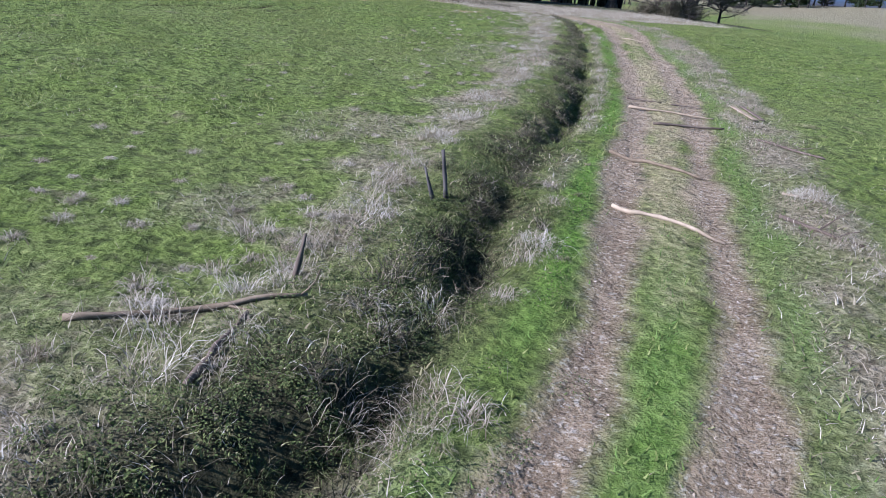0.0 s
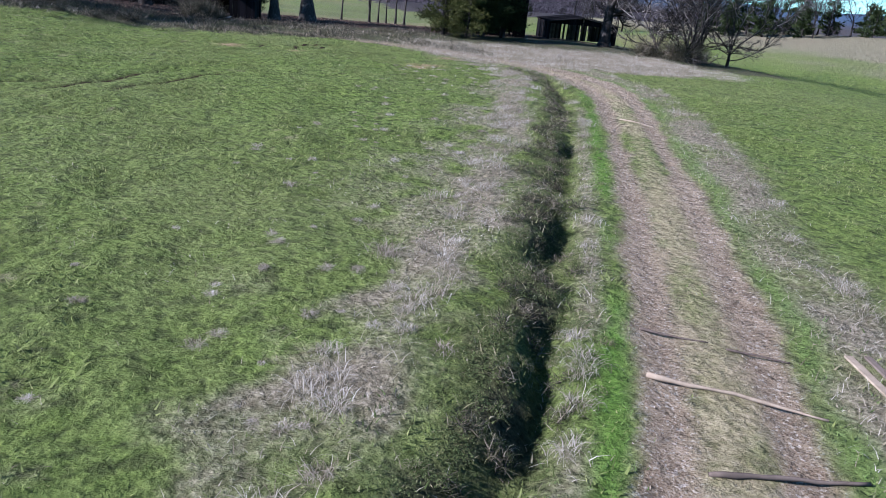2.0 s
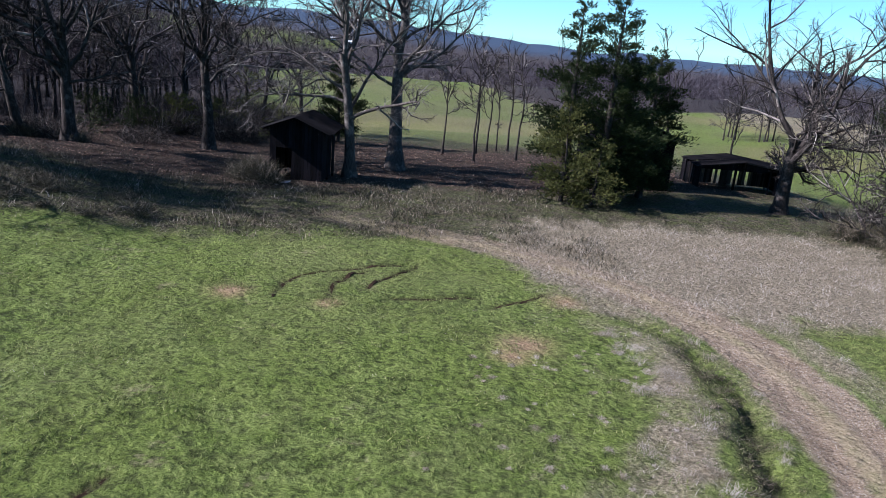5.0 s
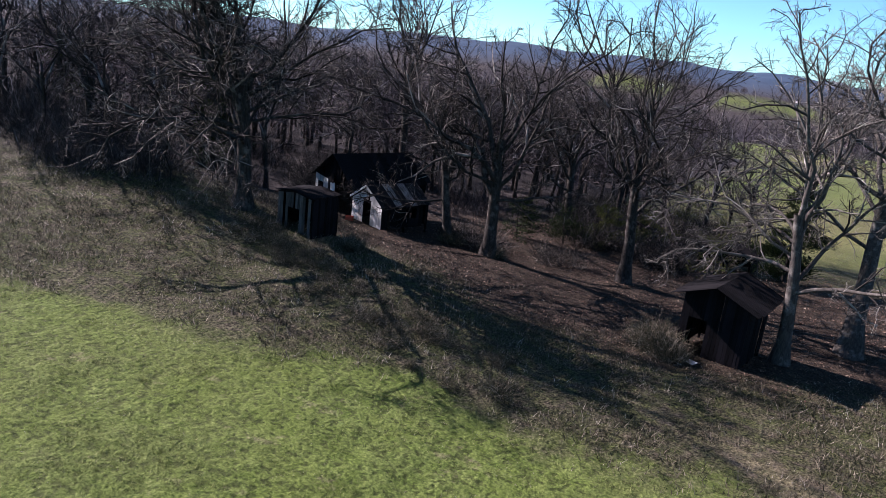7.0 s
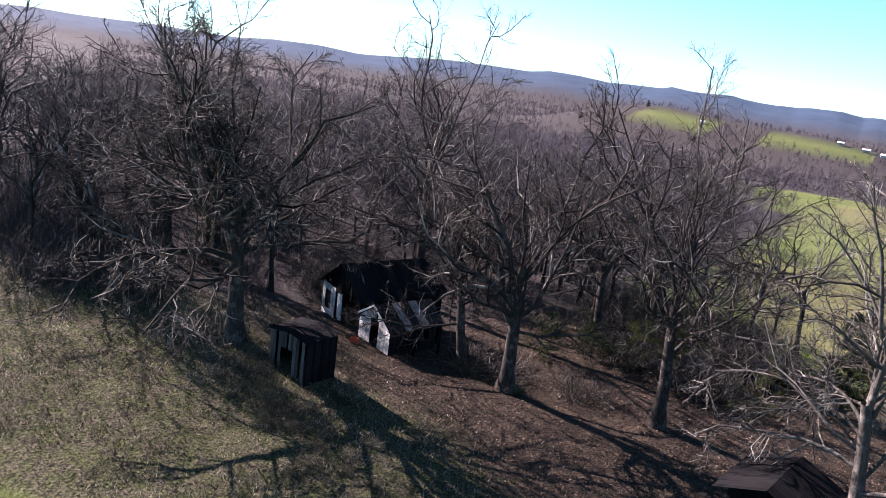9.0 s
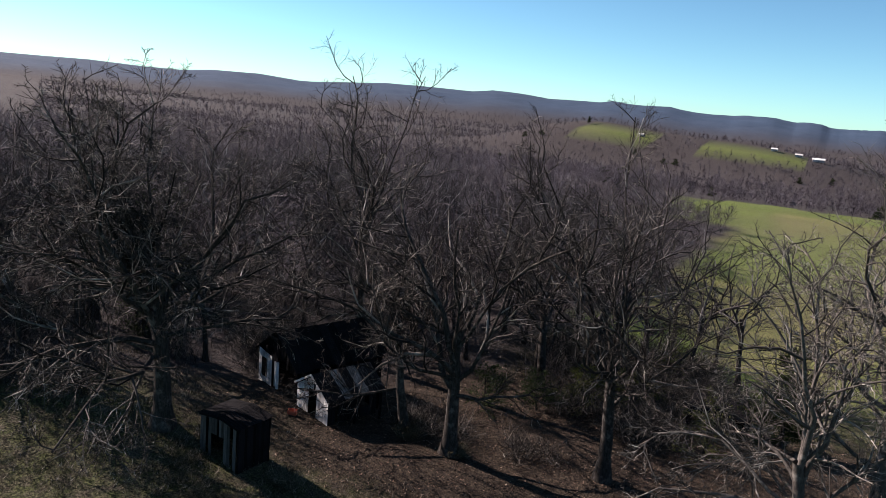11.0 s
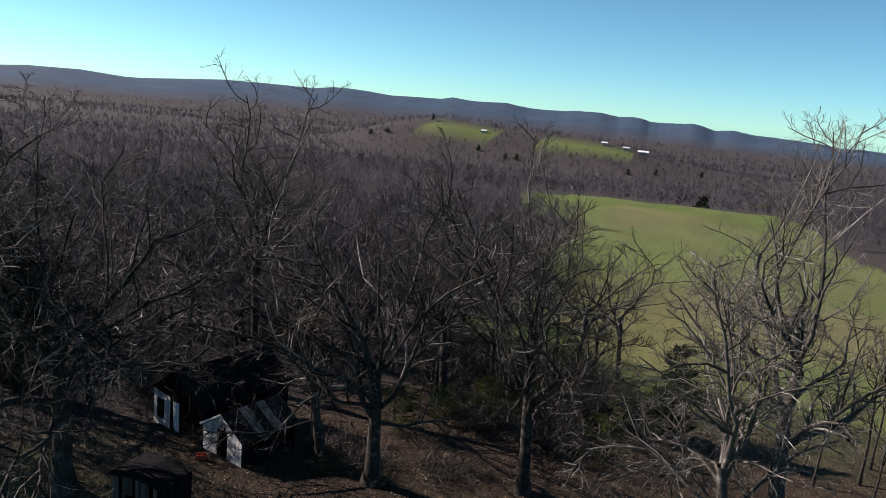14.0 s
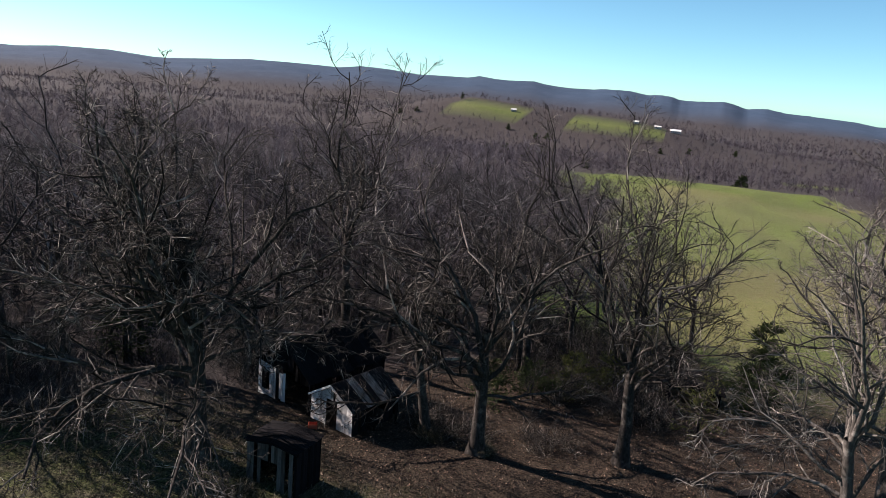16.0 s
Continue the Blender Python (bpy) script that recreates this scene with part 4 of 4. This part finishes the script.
far_woods("distant_woods", 10000, wedge(1250, 3000, -56, 42, .75), 15, 7, "grey-brown leafless woods rolling towards the ridge", 94, .7, FAR_TWIG_MAT)


# ---- evergreens ----
def evergreen(name, x, y, seed, height, width, mat, label, n=5200, open_=.0, base=.04, leaf=.145):
    """A conifer: stem, sloping boughs, and sprays of small needle clumps along them."""
    rng = np.random.RandomState(seed)
    root = new(name)
    root.location = (x, y, on_ground(x, y))
    k = 8
    z = np.linspace(0, 1, k)
    stem = np.stack([rng.normal(size=k).cumsum() * .04, rng.normal(size=k).cumsum() * .04, z * height - .15], -1)[None]
    rad = (.028 * height * (1 - .93 * z))[None]
    m = int(46 * height / 10) + 20
    t = base + (1 - base) * (np.arange(m) + rng.rand(m)) / m
    az = rng.rand(m) * 6.283
    lump = 1 + .28 * np.sin(az * 2 + seed) + .2 * np.sin(t * 23 + seed * 3 + az)
    ln = width * lump * (1 - t) ** .62 * (.5 + .6 * rng.rand(m)) * (1 - .35 * np.exp(-t * 14)) + .18
    sl = .28 + .5 * t + .15 * rng.normal(size=m)
    s = np.linspace(0, 1, 5)
    B = np.stack([ln[:, None] * s * np.cos(az)[:, None], ln[:, None] * s * np.sin(az)[:, None], t[:, None] * height + ln[:, None] * (sl[:, None] * s - .22 * s**2)], -1)
    B += rng.normal(size=B.shape) * .06 * s[None, :, None]
    R = np.maximum(.012 * ln[:, None] * (1.25 - s[None]), .008)
    mesh_object("trunk", *joined([tubes(stem, rad, 7), tubes(B, R, 4)]), BARK, root, smooth=True)
    i = rng.choice(m, n, p=ln**1.3 / (ln**1.3).sum())
    u = .18 + .85 * rng.rand(n) ** .75
    q = np.minimum(u * 4, 3.999)
    j = q.astype(int)
    f = (q - j)[:, None]
    c = B[i, j] * (1 - f) + B[i, np.minimum(j + 1, 4)] * f
    c = c + rng.normal(size=(n, 3)) * np.array([.20, .20, .13]) * (.4 + .5 * ln[i])[:, None]
    out = B[i, 4] - B[i, 0]
    out /= np.linalg.norm(out, axis=1, keepdims=True)
    vs, fs = [], []
    for rep in range(5):
        d = out * 1.3 + rng.normal(size=(n, 3)) * .55 + (0, 0, .3)
        d /= np.linalg.norm(d, axis=1, keepdims=True)
        sd = np.cross(d, rng.normal(size=(n, 3)))
        sd /= np.linalg.norm(sd, axis=1, keepdims=True) + 1e-9
        L = leaf * (.5 + rng.rand(n))[:, None]
        vs.append(np.stack([c - d * L * .3, c + sd * L * .13 + d * L * .2, c + d * L, c - sd * L * .13 + d * L * .2], 1).reshape(-1, 3))
    v = np.concatenate(vs)
    mesh_object("crown", v, np.arange(len(v)).reshape(-1, 4), mat, root)
    return tagged(root, label, "evergreen tree")


for x, y, seed, h, w, mat, label, n in [
    (23.7, 80.3, 1, 12.7, 3.0, CEDAR_MAT, "tall dark cedar with a ragged top at the yard's edge", 9500),
    (21.6, 81.4, 2, 12.2, 2.8, CEDAR_MAT, "dark cedar grown into its taller neighbour", 8000),
    (24.9, 81.2, 3, 9.5, 2.3, CEDAR_MAT, "dense dark cedar on the shaded side of the pair", 7000),
    (27.3, 82.6, 36, 9.8, 2.7, CEDAR_MAT, "dense dark cedar against the old barn", 9000),
    (20.9, 79.2, 4, 6.0, 2.4, PINE_MAT, "sunlit yellow-green young cedar before the dark cedars", 2600),
    (22.6, 78.2, 5, 4.2, 2.0, PINE_MAT, "small yellow-green cedar in the dry grass", 1700),
    (6.0, 107.5, 6, 7.8, 2.6, CEDAR_MAT, "dark cedar beside the low shed at the field's edge", 8000),
    (1.5, 100.0, 7, 5.0, 1.8, PINE_MAT, "thin young pine behind the yard", 500),
    (-3.5, 114.0, 8, 6.5, 2.2, PINE_MAT, "thin young pine at the field's near edge", 700),
    (-8.0, 103.0, 31, 3.6, 2.2, PINE_MAT, "dark green evergreen shrub behind the yard", 1100),
    (-5.0, 106.5, 32, 3.2, 2.4, PINE_MAT, "dark green evergreen shrub behind the yard", 1000),
    (-10.5, 100.0, 33, 3.0, 1.9, CEDAR_MAT, "dark green evergreen shrub under bare trees", 900),
    (-13.5, 97.0, 34, 3.4, 2.0, CEDAR_MAT, "dark green evergreen shrub under bare trees", 900),
    (-36.0, 86.0, 9, 12.0, 2.6, CEDAR_MAT, "dark evergreen among the leafless woods", 1800),
    (-44.0, 96.0, 10, 13.0, 2.8, CEDAR_MAT, "dark evergreen among the leafless woods", 1800),
    (-52.0, 84.0, 11, 12.0, 2.8, CEDAR_MAT, "dark evergreen among the leafless woods", 1500),
]:
    tagged(evergreen("cedar", x, y, seed, h, w, mat, label, int(n * 1.4)), group="evergreens")
for i in range(30):
    s = rb.rand()
    x, y = 78 + 85 * s + rb.normal() * 2.5, 150 - 58 * s + rb.normal() * 4
    tagged(evergreen("hill_cedar", x, y, 60 + i, 4.5 + 4 * rb.rand(), 2.0, CEDAR_MAT, "dark cedar in the row on the dry hill", 420, leaf=.5), group="hedge on the hill")
for i in range(42):
    s = rb.rand()
    x, y = 66 + 100 * s + rb.normal() * 3, 160 - 62 * s + rb.normal() * 5
    tagged(bare_tree("hill_tree", x, y, 130 + i, 8 + 5 * rb.rand(), .14, "leafless tree on the crest of the dry hill", twigs=WOOD_TWIG, limbs=3, leaders=4, levels=2, counts=(7, 6), twig=.04, fine=2), group="hedge on the hill")
for i, (x, y, h) in enumerate([(-95, 420, 13), (-88, 428, 15), (-78, 432, 11), (190, 520, 12), (210, 530, 14), (240, 540, 13), (170, 510, 10), (30, 440, 9), (-200, 930, 12), (-290, 1030, 14), (-330, 960, 12), (-350, 955, 11), (-160, 900, 11), (-148, 905, 12), (-20, 880, 10), (10, 900, 12), (60, 940, 11), (-260, 700, 12), (-275, 705, 13), (-120, 640, 11), (-60, 560, 11), (-250, 520, 12), (-238, 515, 10), (-180, 430, 11)]):
    tagged(evergreen("far_evergreen", x, y, 90 + i, .62 * h, 3.2, CEDAR_MAT, "dark evergreen far off beyond the valley field", 260, leaf=1.0), group="far evergreens")


# ---- old buildings ----
def board(parent, m, pts, thick, mat, name="plank"):
    """One plank: an outline in the wall's plane (x along, z up), pushed to its thickness."""
    bm = bmesh.new()
    prism(bm, pts, -thick / 2, thick / 2, m)
    return part(name, bm, mat, parent)


def wall_of_planks(parent, m, length, top, mat, rng, width=.2, gaps=(), missing=.04, ragged=.08, thick=.028):
    """A wall of upright planks. top(x) is its height; gaps are openings (x0, x1, z0, z1) that no plank covers."""
    x = 0.0
    while x < length - .02:
        w = min(width * (.8 + .4 * rng.random()), length - x)
        if rng.random() > missing:
            a, b = x + .005, x + w - .006
            spans = [(0.02 + ragged * rng.random() * .5, None)]
            for g0, g1, z0, z1 in gaps:
                if a < g1 - .02 and b > g0 + .02:
                    spans = ([(spans[0][0], z0)] if z0 > .15 else []) + ([(z1, None)] if z1 < min(top(a), top(b)) - .08 else [])
            tilt = (rng.random() - .5) * .02
            for lo, hi in spans:
                ta, tb = (hi, hi) if hi else (top(a) - ragged * .3 * rng.random(), top(b) - ragged * .3 * rng.random())
                board(parent, m @ pose(0, (rng.random() - .5) * .012, 0), [(a, lo), (b, lo), (b + tilt, tb), (a + tilt, ta)], thick, mat)
        x += w


def roof_slope(parent, m, length, run, rise, mat, rng, name="roof_sheet", width=.65, missing=0.0, lift=.03):
    """Overlapping sheets down one slope: along y, from the ridge (x = 0) out to x = run and down by rise."""
    y = 0.0
    ln = math.hypot(run, rise)
    a = math.degrees(math.atan2(rise, run))
    while y < length - .05:
        w = min(width, length - y)
        if rng.random() >= missing:
            bm = bmesh.new()
            n, far = 8, ln * (.97 + .05 * rng.random())
            prism(bm, [((w + .03) * i / n, .022 * (i % 2) + .004) for i in range(n + 1)] + [((w + .03) * i / n, .022 * (i % 2) - .006) for i in range(n, -1, -1)], -far, 0, pose(0, 0, 0, 0, 0, 90))
            bmesh.ops.transform(bm, matrix=m @ pose(0, y, lift + .012 * rng.random(), 0, a + (rng.random() - .5) * 1.6, (rng.random() - .5) * 1.4), verts=bm.verts)
            part(name, bm, mat, parent)
        y += w


def beam(parent, m, lo, hi, mat, name="beam"):
    bm = bmesh.new()
    box(bm, lo, hi, m, .008)
    return part(name, bm, mat, parent)


def gable_building(name, x, y, turn, width, length, eave, ridge, walls, roofs, label, seed, gaps_front=(), gaps_side=(), missing=.05, roof_missing=0.0, over=.3, skirt=.5):
    """A plank building with a gable roof. Its near corner (right end of the front) stands at x, y; the front runs to local -x, the side to +y."""
    rng = random.Random(seed)
    root = new(name)
    root.matrix_world = pose(x, y, on_ground(x, y) - .05, 0, 0, turn)
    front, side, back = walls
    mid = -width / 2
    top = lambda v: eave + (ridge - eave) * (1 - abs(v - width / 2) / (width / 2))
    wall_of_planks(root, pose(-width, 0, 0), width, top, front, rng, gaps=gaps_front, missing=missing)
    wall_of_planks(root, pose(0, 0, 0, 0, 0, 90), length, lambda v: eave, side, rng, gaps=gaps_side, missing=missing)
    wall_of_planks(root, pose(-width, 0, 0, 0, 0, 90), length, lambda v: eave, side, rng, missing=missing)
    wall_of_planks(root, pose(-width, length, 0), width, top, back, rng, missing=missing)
    for cx in (-width + .06, -.06):
        for cy in (.06, length / 2, length - .06):
            beam(root, None, (cx - .06, cy - .06, -skirt), (cx + .06, cy + .06, eave), back, "post")
    for cy in (.08, length - .08):
        beam(root, None, (-width, cy - .05, eave - .12), (0, cy + .05, eave), back, "tie_beam")
    beam(root, None, (mid - .04, -over, ridge - .12), (mid + .04, length + over, ridge - .01), back, "ridge_beam")
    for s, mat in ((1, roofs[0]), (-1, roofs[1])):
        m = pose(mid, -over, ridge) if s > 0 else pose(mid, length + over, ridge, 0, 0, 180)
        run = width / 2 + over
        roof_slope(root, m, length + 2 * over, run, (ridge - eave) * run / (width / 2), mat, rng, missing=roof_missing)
        y0 = 0.0
        while y0 < length + .01:
            bm = bmesh.new()
            box(bm, (0, -.04, -.10), (math.hypot(width / 2 + over * .8, ridge - eave), .04, -.01))
            bmesh.ops.transform(bm, matrix=pose(mid, y0, ridge, 0, math.degrees(math.atan2(ridge - eave, width / 2)), 0 if s > 0 else 180) if s > 0 else pose(mid, y0, ridge, 0, 0, 180) @ pose(0, 0, 0, 0, math.degrees(math.atan2(ridge - eave, width / 2)), 0), verts=bm.verts)
            part("rafter", bm, back, root)
            y0 += .9
    return tagged(root, label, "building"), root


TURN = -20.0
# walls turned from the sun get the near-black boards, their shade painted in
annex, annex_root = gable_building("farmhouse_annex", -18.95, 85.1, TURN, 3.6, 4.2, 1.7, 2.8, (WHITE_BOARD, SHADED_BOARD, SHADED_BOARD), (PALE_TIN, ROOF_TIN),
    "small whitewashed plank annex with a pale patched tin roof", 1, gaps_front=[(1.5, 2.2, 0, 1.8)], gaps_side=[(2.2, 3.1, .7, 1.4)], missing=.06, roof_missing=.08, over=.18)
house, house_root = gable_building("abandoned_farmhouse", -22.6, 86.6, TURN, 5.0, 7.0, 2.5, 4.3, (SHADED_BOARD, SHADED_BOARD, SHADED_BOARD), (ROOF_TIN, ROOF_TIN),
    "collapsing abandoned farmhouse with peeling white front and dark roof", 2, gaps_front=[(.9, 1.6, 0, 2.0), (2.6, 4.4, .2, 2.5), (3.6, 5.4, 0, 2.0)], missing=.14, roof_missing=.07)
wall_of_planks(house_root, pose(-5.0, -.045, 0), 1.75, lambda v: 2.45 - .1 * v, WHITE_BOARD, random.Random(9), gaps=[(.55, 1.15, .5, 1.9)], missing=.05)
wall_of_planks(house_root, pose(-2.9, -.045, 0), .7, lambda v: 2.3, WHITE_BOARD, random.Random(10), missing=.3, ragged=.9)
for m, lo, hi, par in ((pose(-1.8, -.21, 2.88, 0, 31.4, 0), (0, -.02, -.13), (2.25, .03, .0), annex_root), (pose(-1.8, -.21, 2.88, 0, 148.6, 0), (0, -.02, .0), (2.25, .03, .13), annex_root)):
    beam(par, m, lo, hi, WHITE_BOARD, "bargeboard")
shed, shed_root = gable_building("small_shed", -17.75, 75.95, -6, 2.9, 2.1, 2.45, 2.65, (BOARD, SHADED_BOARD, SHADED_BOARD), (ROOF_TIN, ROOF_TIN),
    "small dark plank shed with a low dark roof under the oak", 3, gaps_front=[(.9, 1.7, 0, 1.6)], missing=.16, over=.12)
shack, shack_root = gable_building("tall_shack", 5.8, 80.4, -10.0, 3.3, 3.6, 3.3, 3.95, (SHADED_BOARD, SHADED_BOARD, SHADED_BOARD), (ROOF_TIN, ROOF_TIN),
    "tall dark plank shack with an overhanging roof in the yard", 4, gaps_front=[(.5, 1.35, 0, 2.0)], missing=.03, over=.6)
low_shed, low_root = gable_building("low_open_shed", 3.4, 106.8, -6.0, 4.2, 3.0, 1.55, 1.95, (SHADED_BOARD, SHADED_BOARD, SHADED_BOARD), (ROOF_TIN, ROOF_TIN),
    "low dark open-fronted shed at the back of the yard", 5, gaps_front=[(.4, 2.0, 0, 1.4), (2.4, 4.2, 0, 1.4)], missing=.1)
barn, barn_root = gable_building("old_barn", 31.0, 86.3, -4.0, 6.0, 5.0, 4.0, 5.2, (SHADED_BOARD, SHADED_BOARD, SHADED_BOARD), (ROOF_TIN, ROOF_TIN),
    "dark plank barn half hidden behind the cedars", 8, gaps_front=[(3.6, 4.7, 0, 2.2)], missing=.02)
open_shed, open_root = gable_building("open_shed", 42.4, 89.5, -6.0, 7.4, 4.0, 2.1, 2.6, (SHADED_BOARD, SHADED_BOARD, BOARD), (ROOF_TIN, ROOF_TIN),
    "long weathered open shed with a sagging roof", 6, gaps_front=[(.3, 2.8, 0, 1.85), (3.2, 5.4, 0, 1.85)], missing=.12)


def white_house(x, y, turn, w, d, h, label):
    """A small far farmhouse: walls, pitched roof, windows and a door."""
    root = new("far_farmhouse")
    root.matrix_world = pose(x, y, on_ground(x, y) - .2, 0, 0, turn)
    bm = bmesh.new()
    prism(bm, [(-w / 2, 0), (w / 2, 0), (w / 2, h), (-w / 2, h)], -d / 2, d / 2)
    part("wall", bm, WHITE_BOARD, root)
    bm = bmesh.new()
    prism(bm, [(-d / 2 - .5, h), (d / 2 + .5, h), (0, h + d * .3)], -w / 2 - .4, w / 2 + .4, pose(0, 0, 0, 0, 0, 90))
    part("roof", bm, WHITE_BOARD, root)
    for i in range(5):
        bm = bmesh.new()
        box(bm, (-w * .4 + w * .2 * i - .35, -d / 2 - .08, .9 if i != 2 else .1), (-w * .4 + w * .2 * i + .35, -d / 2 + .02, 1.9))
        part("window" if i != 2 else "door", bm, SHADED_BOARD, root)
    return tagged(root, label, "house", "far farms")


for x, y, t, w, d, h in [(-8, 1030, 4, 13, 6, 2.6), (-30, 1033, 0, 8, 5, 2.4), (-58, 1038, -5, 7, 5, 2.3), (-212, 1005, 10, 7, 5, 2.3)]:
    white_house(x, y, t, w, d, h, "white farm buildings on a green hill across the valley")


# ---- sticks, logs and loose boards ----
def stick(name, a, b, r, mat, label, category, seed, za=None, zb=None, bends=13, fork=0, wob=.05):
    """A crooked, tapering stick lying on the ground between two places."""
    rng = np.random.RandomState(seed)
    a, b = np.array(a, float), np.array(b, float)
    t = np.linspace(0, 1, bends)[:, None]
    p = a + (b - a) * t
    ln = np.linalg.norm(b - a)
    side = np.array([-(b - a)[1], (b - a)[0]]) / ln
    p = p + side * (np.cumsum(rng.normal(size=(bends, 1)), axis=0) * wob * .35 * ln / 2) * np.sin(np.pi * t)
    z = ground_z(p[:, 0], p[:, 1]) + r * .8
    z = np.maximum(z, np.minimum(z[0], z[-1]) if za is None else z)
    if za is not None:
        z = np.linspace(za, zb, bends) + z
    pts = np.column_stack([p, z])[None]
    rad = (r * np.linspace(1.15, .6, bends) * (1 + .18 * rng.normal(size=bends)))[None]
    pieces = [tubes(pts, rad, 8)]
    if fork:
        q, s = shoots(rng, pts, rad, fork, .3, 38, .4, .03, 0, 4, 1.0, .55)
        pieces.append(tubes(q, np.maximum(s, .008), 5))
    v, f = joined(pieces)
    caps = [list(range(7, -1, -1)), list(range(8 * (bends - 1), 8 * bends))]
    ob = mesh_object(name, v, [list(map(int, q)) for q in f] + caps, mat, smooth=True)
    return tagged(ob, label, category)


for a, b, r, mat, label, more in [
    ((4.45, 17.55), (5.42, 16.02), .034, STICK, "pale barkless stick lying across the farm track", {}),
    ((5.92, 20.55), (7.0, 19.0), .036, STICK, "pale crooked stick lying across the farm track", {}),
    ((8.72, 25.05), (10.42, 23.80), .030, STICK, "long pale stick lying across the ruts", {}),
    ((8.35, 23.15), (9.98, 22.72), .032, DARK_STICK, "dark broken branch lying across the ruts", {}),
    ((9.3, 26.25), (10.1, 25.75), .016, DARK_STICK, "thin dark stick lying on the track", {}),
    ((10.25, 25.55), (10.95, 25.10), .016, DARK_STICK, "thin dark stick at the track's edge", {}),
    ((17.1, 41.5), (17.9, 40.5), .025, STICK, "thin pale stick lying on the track", {}),
    ((-2.6, 14.35), (-.45, 14.40), .032, STICK, "grey fallen branch lying in matted dead grass", dict(fork=2)),
    ((-1.50, 13.05), (-1.02, 14.15), .034, DARK_STICK, "short dark fallen limb in the weeds", {}),
    ((7.9, 18.0), (8.15, 17.3), .02, STICK, "thin pale twig in dry grass beside the track", {}),
    ((9.9, 21.4), (10.5, 20.0), .03, DARK_STICK, "thin grey branch in dry grass beside the track", dict(fork=3)),
    ((7.0, 16.9), (7.25, 15.5), .025, DARK_STICK, "thin grey branch beside the track", dict(fork=3)),
]:
    stick("fallen_stick", a, b, r, mat, label, "stick", int(a[0] * 100) % 997, **more)
for a, b, r, rise, label in [((1.82, 17.62), (1.74, 17.75), .040, .62, "short weathered stake leaning in the ditch bank"), ((1.60, 17.5), (1.46, 17.6), .028, .42, "thin broken stake leaning in the ditch bank"),
                             ((-.56, 14.95), (-.42, 15.05), .035, .5, "short dark stake leaning in the weeds")]:
    stick("stake", a, b, r, BOARD if a[0] > 0 else DARK_STICK, label, "stake", int(rise * 100), za=-.08, zb=rise, bends=5, wob=.1)


# ---- tyre ruts torn into the sod ----
rr = np.random.RandomState(55)
pieces = []
for line in RUT_LINES:
    n = 4 * (len(line) - 1)
    s = np.linspace(0, len(line) - 1.001, n)
    k = s.astype(int)
    p = line[k] + (line[k + 1] - line[k]) * (s - k)[:, None]
    d = np.gradient(p, axis=0)
    d /= np.linalg.norm(d, axis=1)[:, None] + 1e-9
    side = np.stack([d[:, 1], -d[:, 0]], -1)
    ends = np.sin(np.pi * np.linspace(.06, .94, n)) ** .5
    rows = []
    for o, up in ((-.10, -.03), (-.06, .03), (-.02, .0), (.02, .0), (.06, .025), (.09, -.03)):
        w = o * ends * (.8 + .5 * rr.rand(n))
        q = p + side * w[:, None]
        rows.append(np.column_stack([q, ground_z(p[:, 0], p[:, 1]) + .02 + up * ends * (.4 + 1.1 * rr.rand(n))]))
    v = np.stack(rows, 1).reshape(-1, 3)
    g = np.arange(n * 6).reshape(n, 6)
    pieces.append((v, np.stack([g[:-1, :-1], g[:-1, 1:], g[1:, 1:], g[1:, :-1]], -1).reshape(-1, 4)))
tagged(mesh_object("tyre_ruts", *joined(pieces), SOIL), "dark tyre ruts with raised lips torn into the green sod", "ruts", kind="stuff")


def loose_board(a, b, w, label, mat, tilt=0.0, lift=0.0):
    a, b = Vector((*a, on_ground(*a) + .05)), Vector((*b, on_ground(*b) + .05 + lift))
    bm = bmesh.new()
    box(bm, (0, -w / 2, -.015), ((b - a).length, w / 2, .015), None, .005)
    me = bpy.data.meshes.new("loose_board")
    bm.to_mesh(me)
    bm.free()
    me.materials.append(mat)
    ob = new("loose_board", me)
    ob.matrix_world = Matrix.Translation(a) @ (b - a).to_track_quat("X", "Z").to_matrix().to_4x4() @ pose(0, 0, 0, tilt)
    return tagged(ob, label, "board")


loose_board((12.0, 24.9), (11.72, 23.6), .10, "dark weathered board leaning beside a paler one in the dry grass", DARK_STICK)
loose_board((11.78, 25.0), (11.42, 23.5), .12, "pale weathered board lying in the dry grass", STICK)
loose_board((3.45, 79.75), (3.95, 79.15), .30, "white painted board leaning in the weeds by the shack", WHITE_BOARD, 20, .15)
loose_board((2.8, 79.3), (3.3, 78.9), .16, "white board lying before the tall shack", WHITE_BOARD, 5)


def crate(x, y, turn, size, mat, label):
    """A small open crate: bottom and four walls with thickness."""
    root = new("crate")
    root.matrix_world = pose(x, y, on_ground(x, y), 0, 0, turn)
    w, d, hh = size
    for lo, hi, nm in (((-w / 2, -d / 2, 0), (w / 2, d / 2, .02), "bottom"), ((-w / 2, -d / 2, .02), (w / 2, -d / 2 + .02, hh), "side"), ((-w / 2, d / 2 - .02, .02), (w / 2, d / 2, hh), "side"),
                       ((-w / 2, -d / 2 + .02, .02), (-w / 2 + .02, d / 2 - .02, hh), "end"), ((w / 2 - .02, -d / 2 + .02, .02), (w / 2, d / 2 - .02, hh), "end")):
        bm = bmesh.new()
        box(bm, lo, hi, None, .004)
        part(nm, bm, mat, root)
    return tagged(root, label, "crate")


crate(-21.3, 84.6, 25, (.55, .4, .32), RED_PLASTIC, "faded red crate on the ground before the annex")
crate(-24.6, 77.4, 10, (.35, .3, .25), WHITE_BOARD, "small white crate in the leaves near the oak")
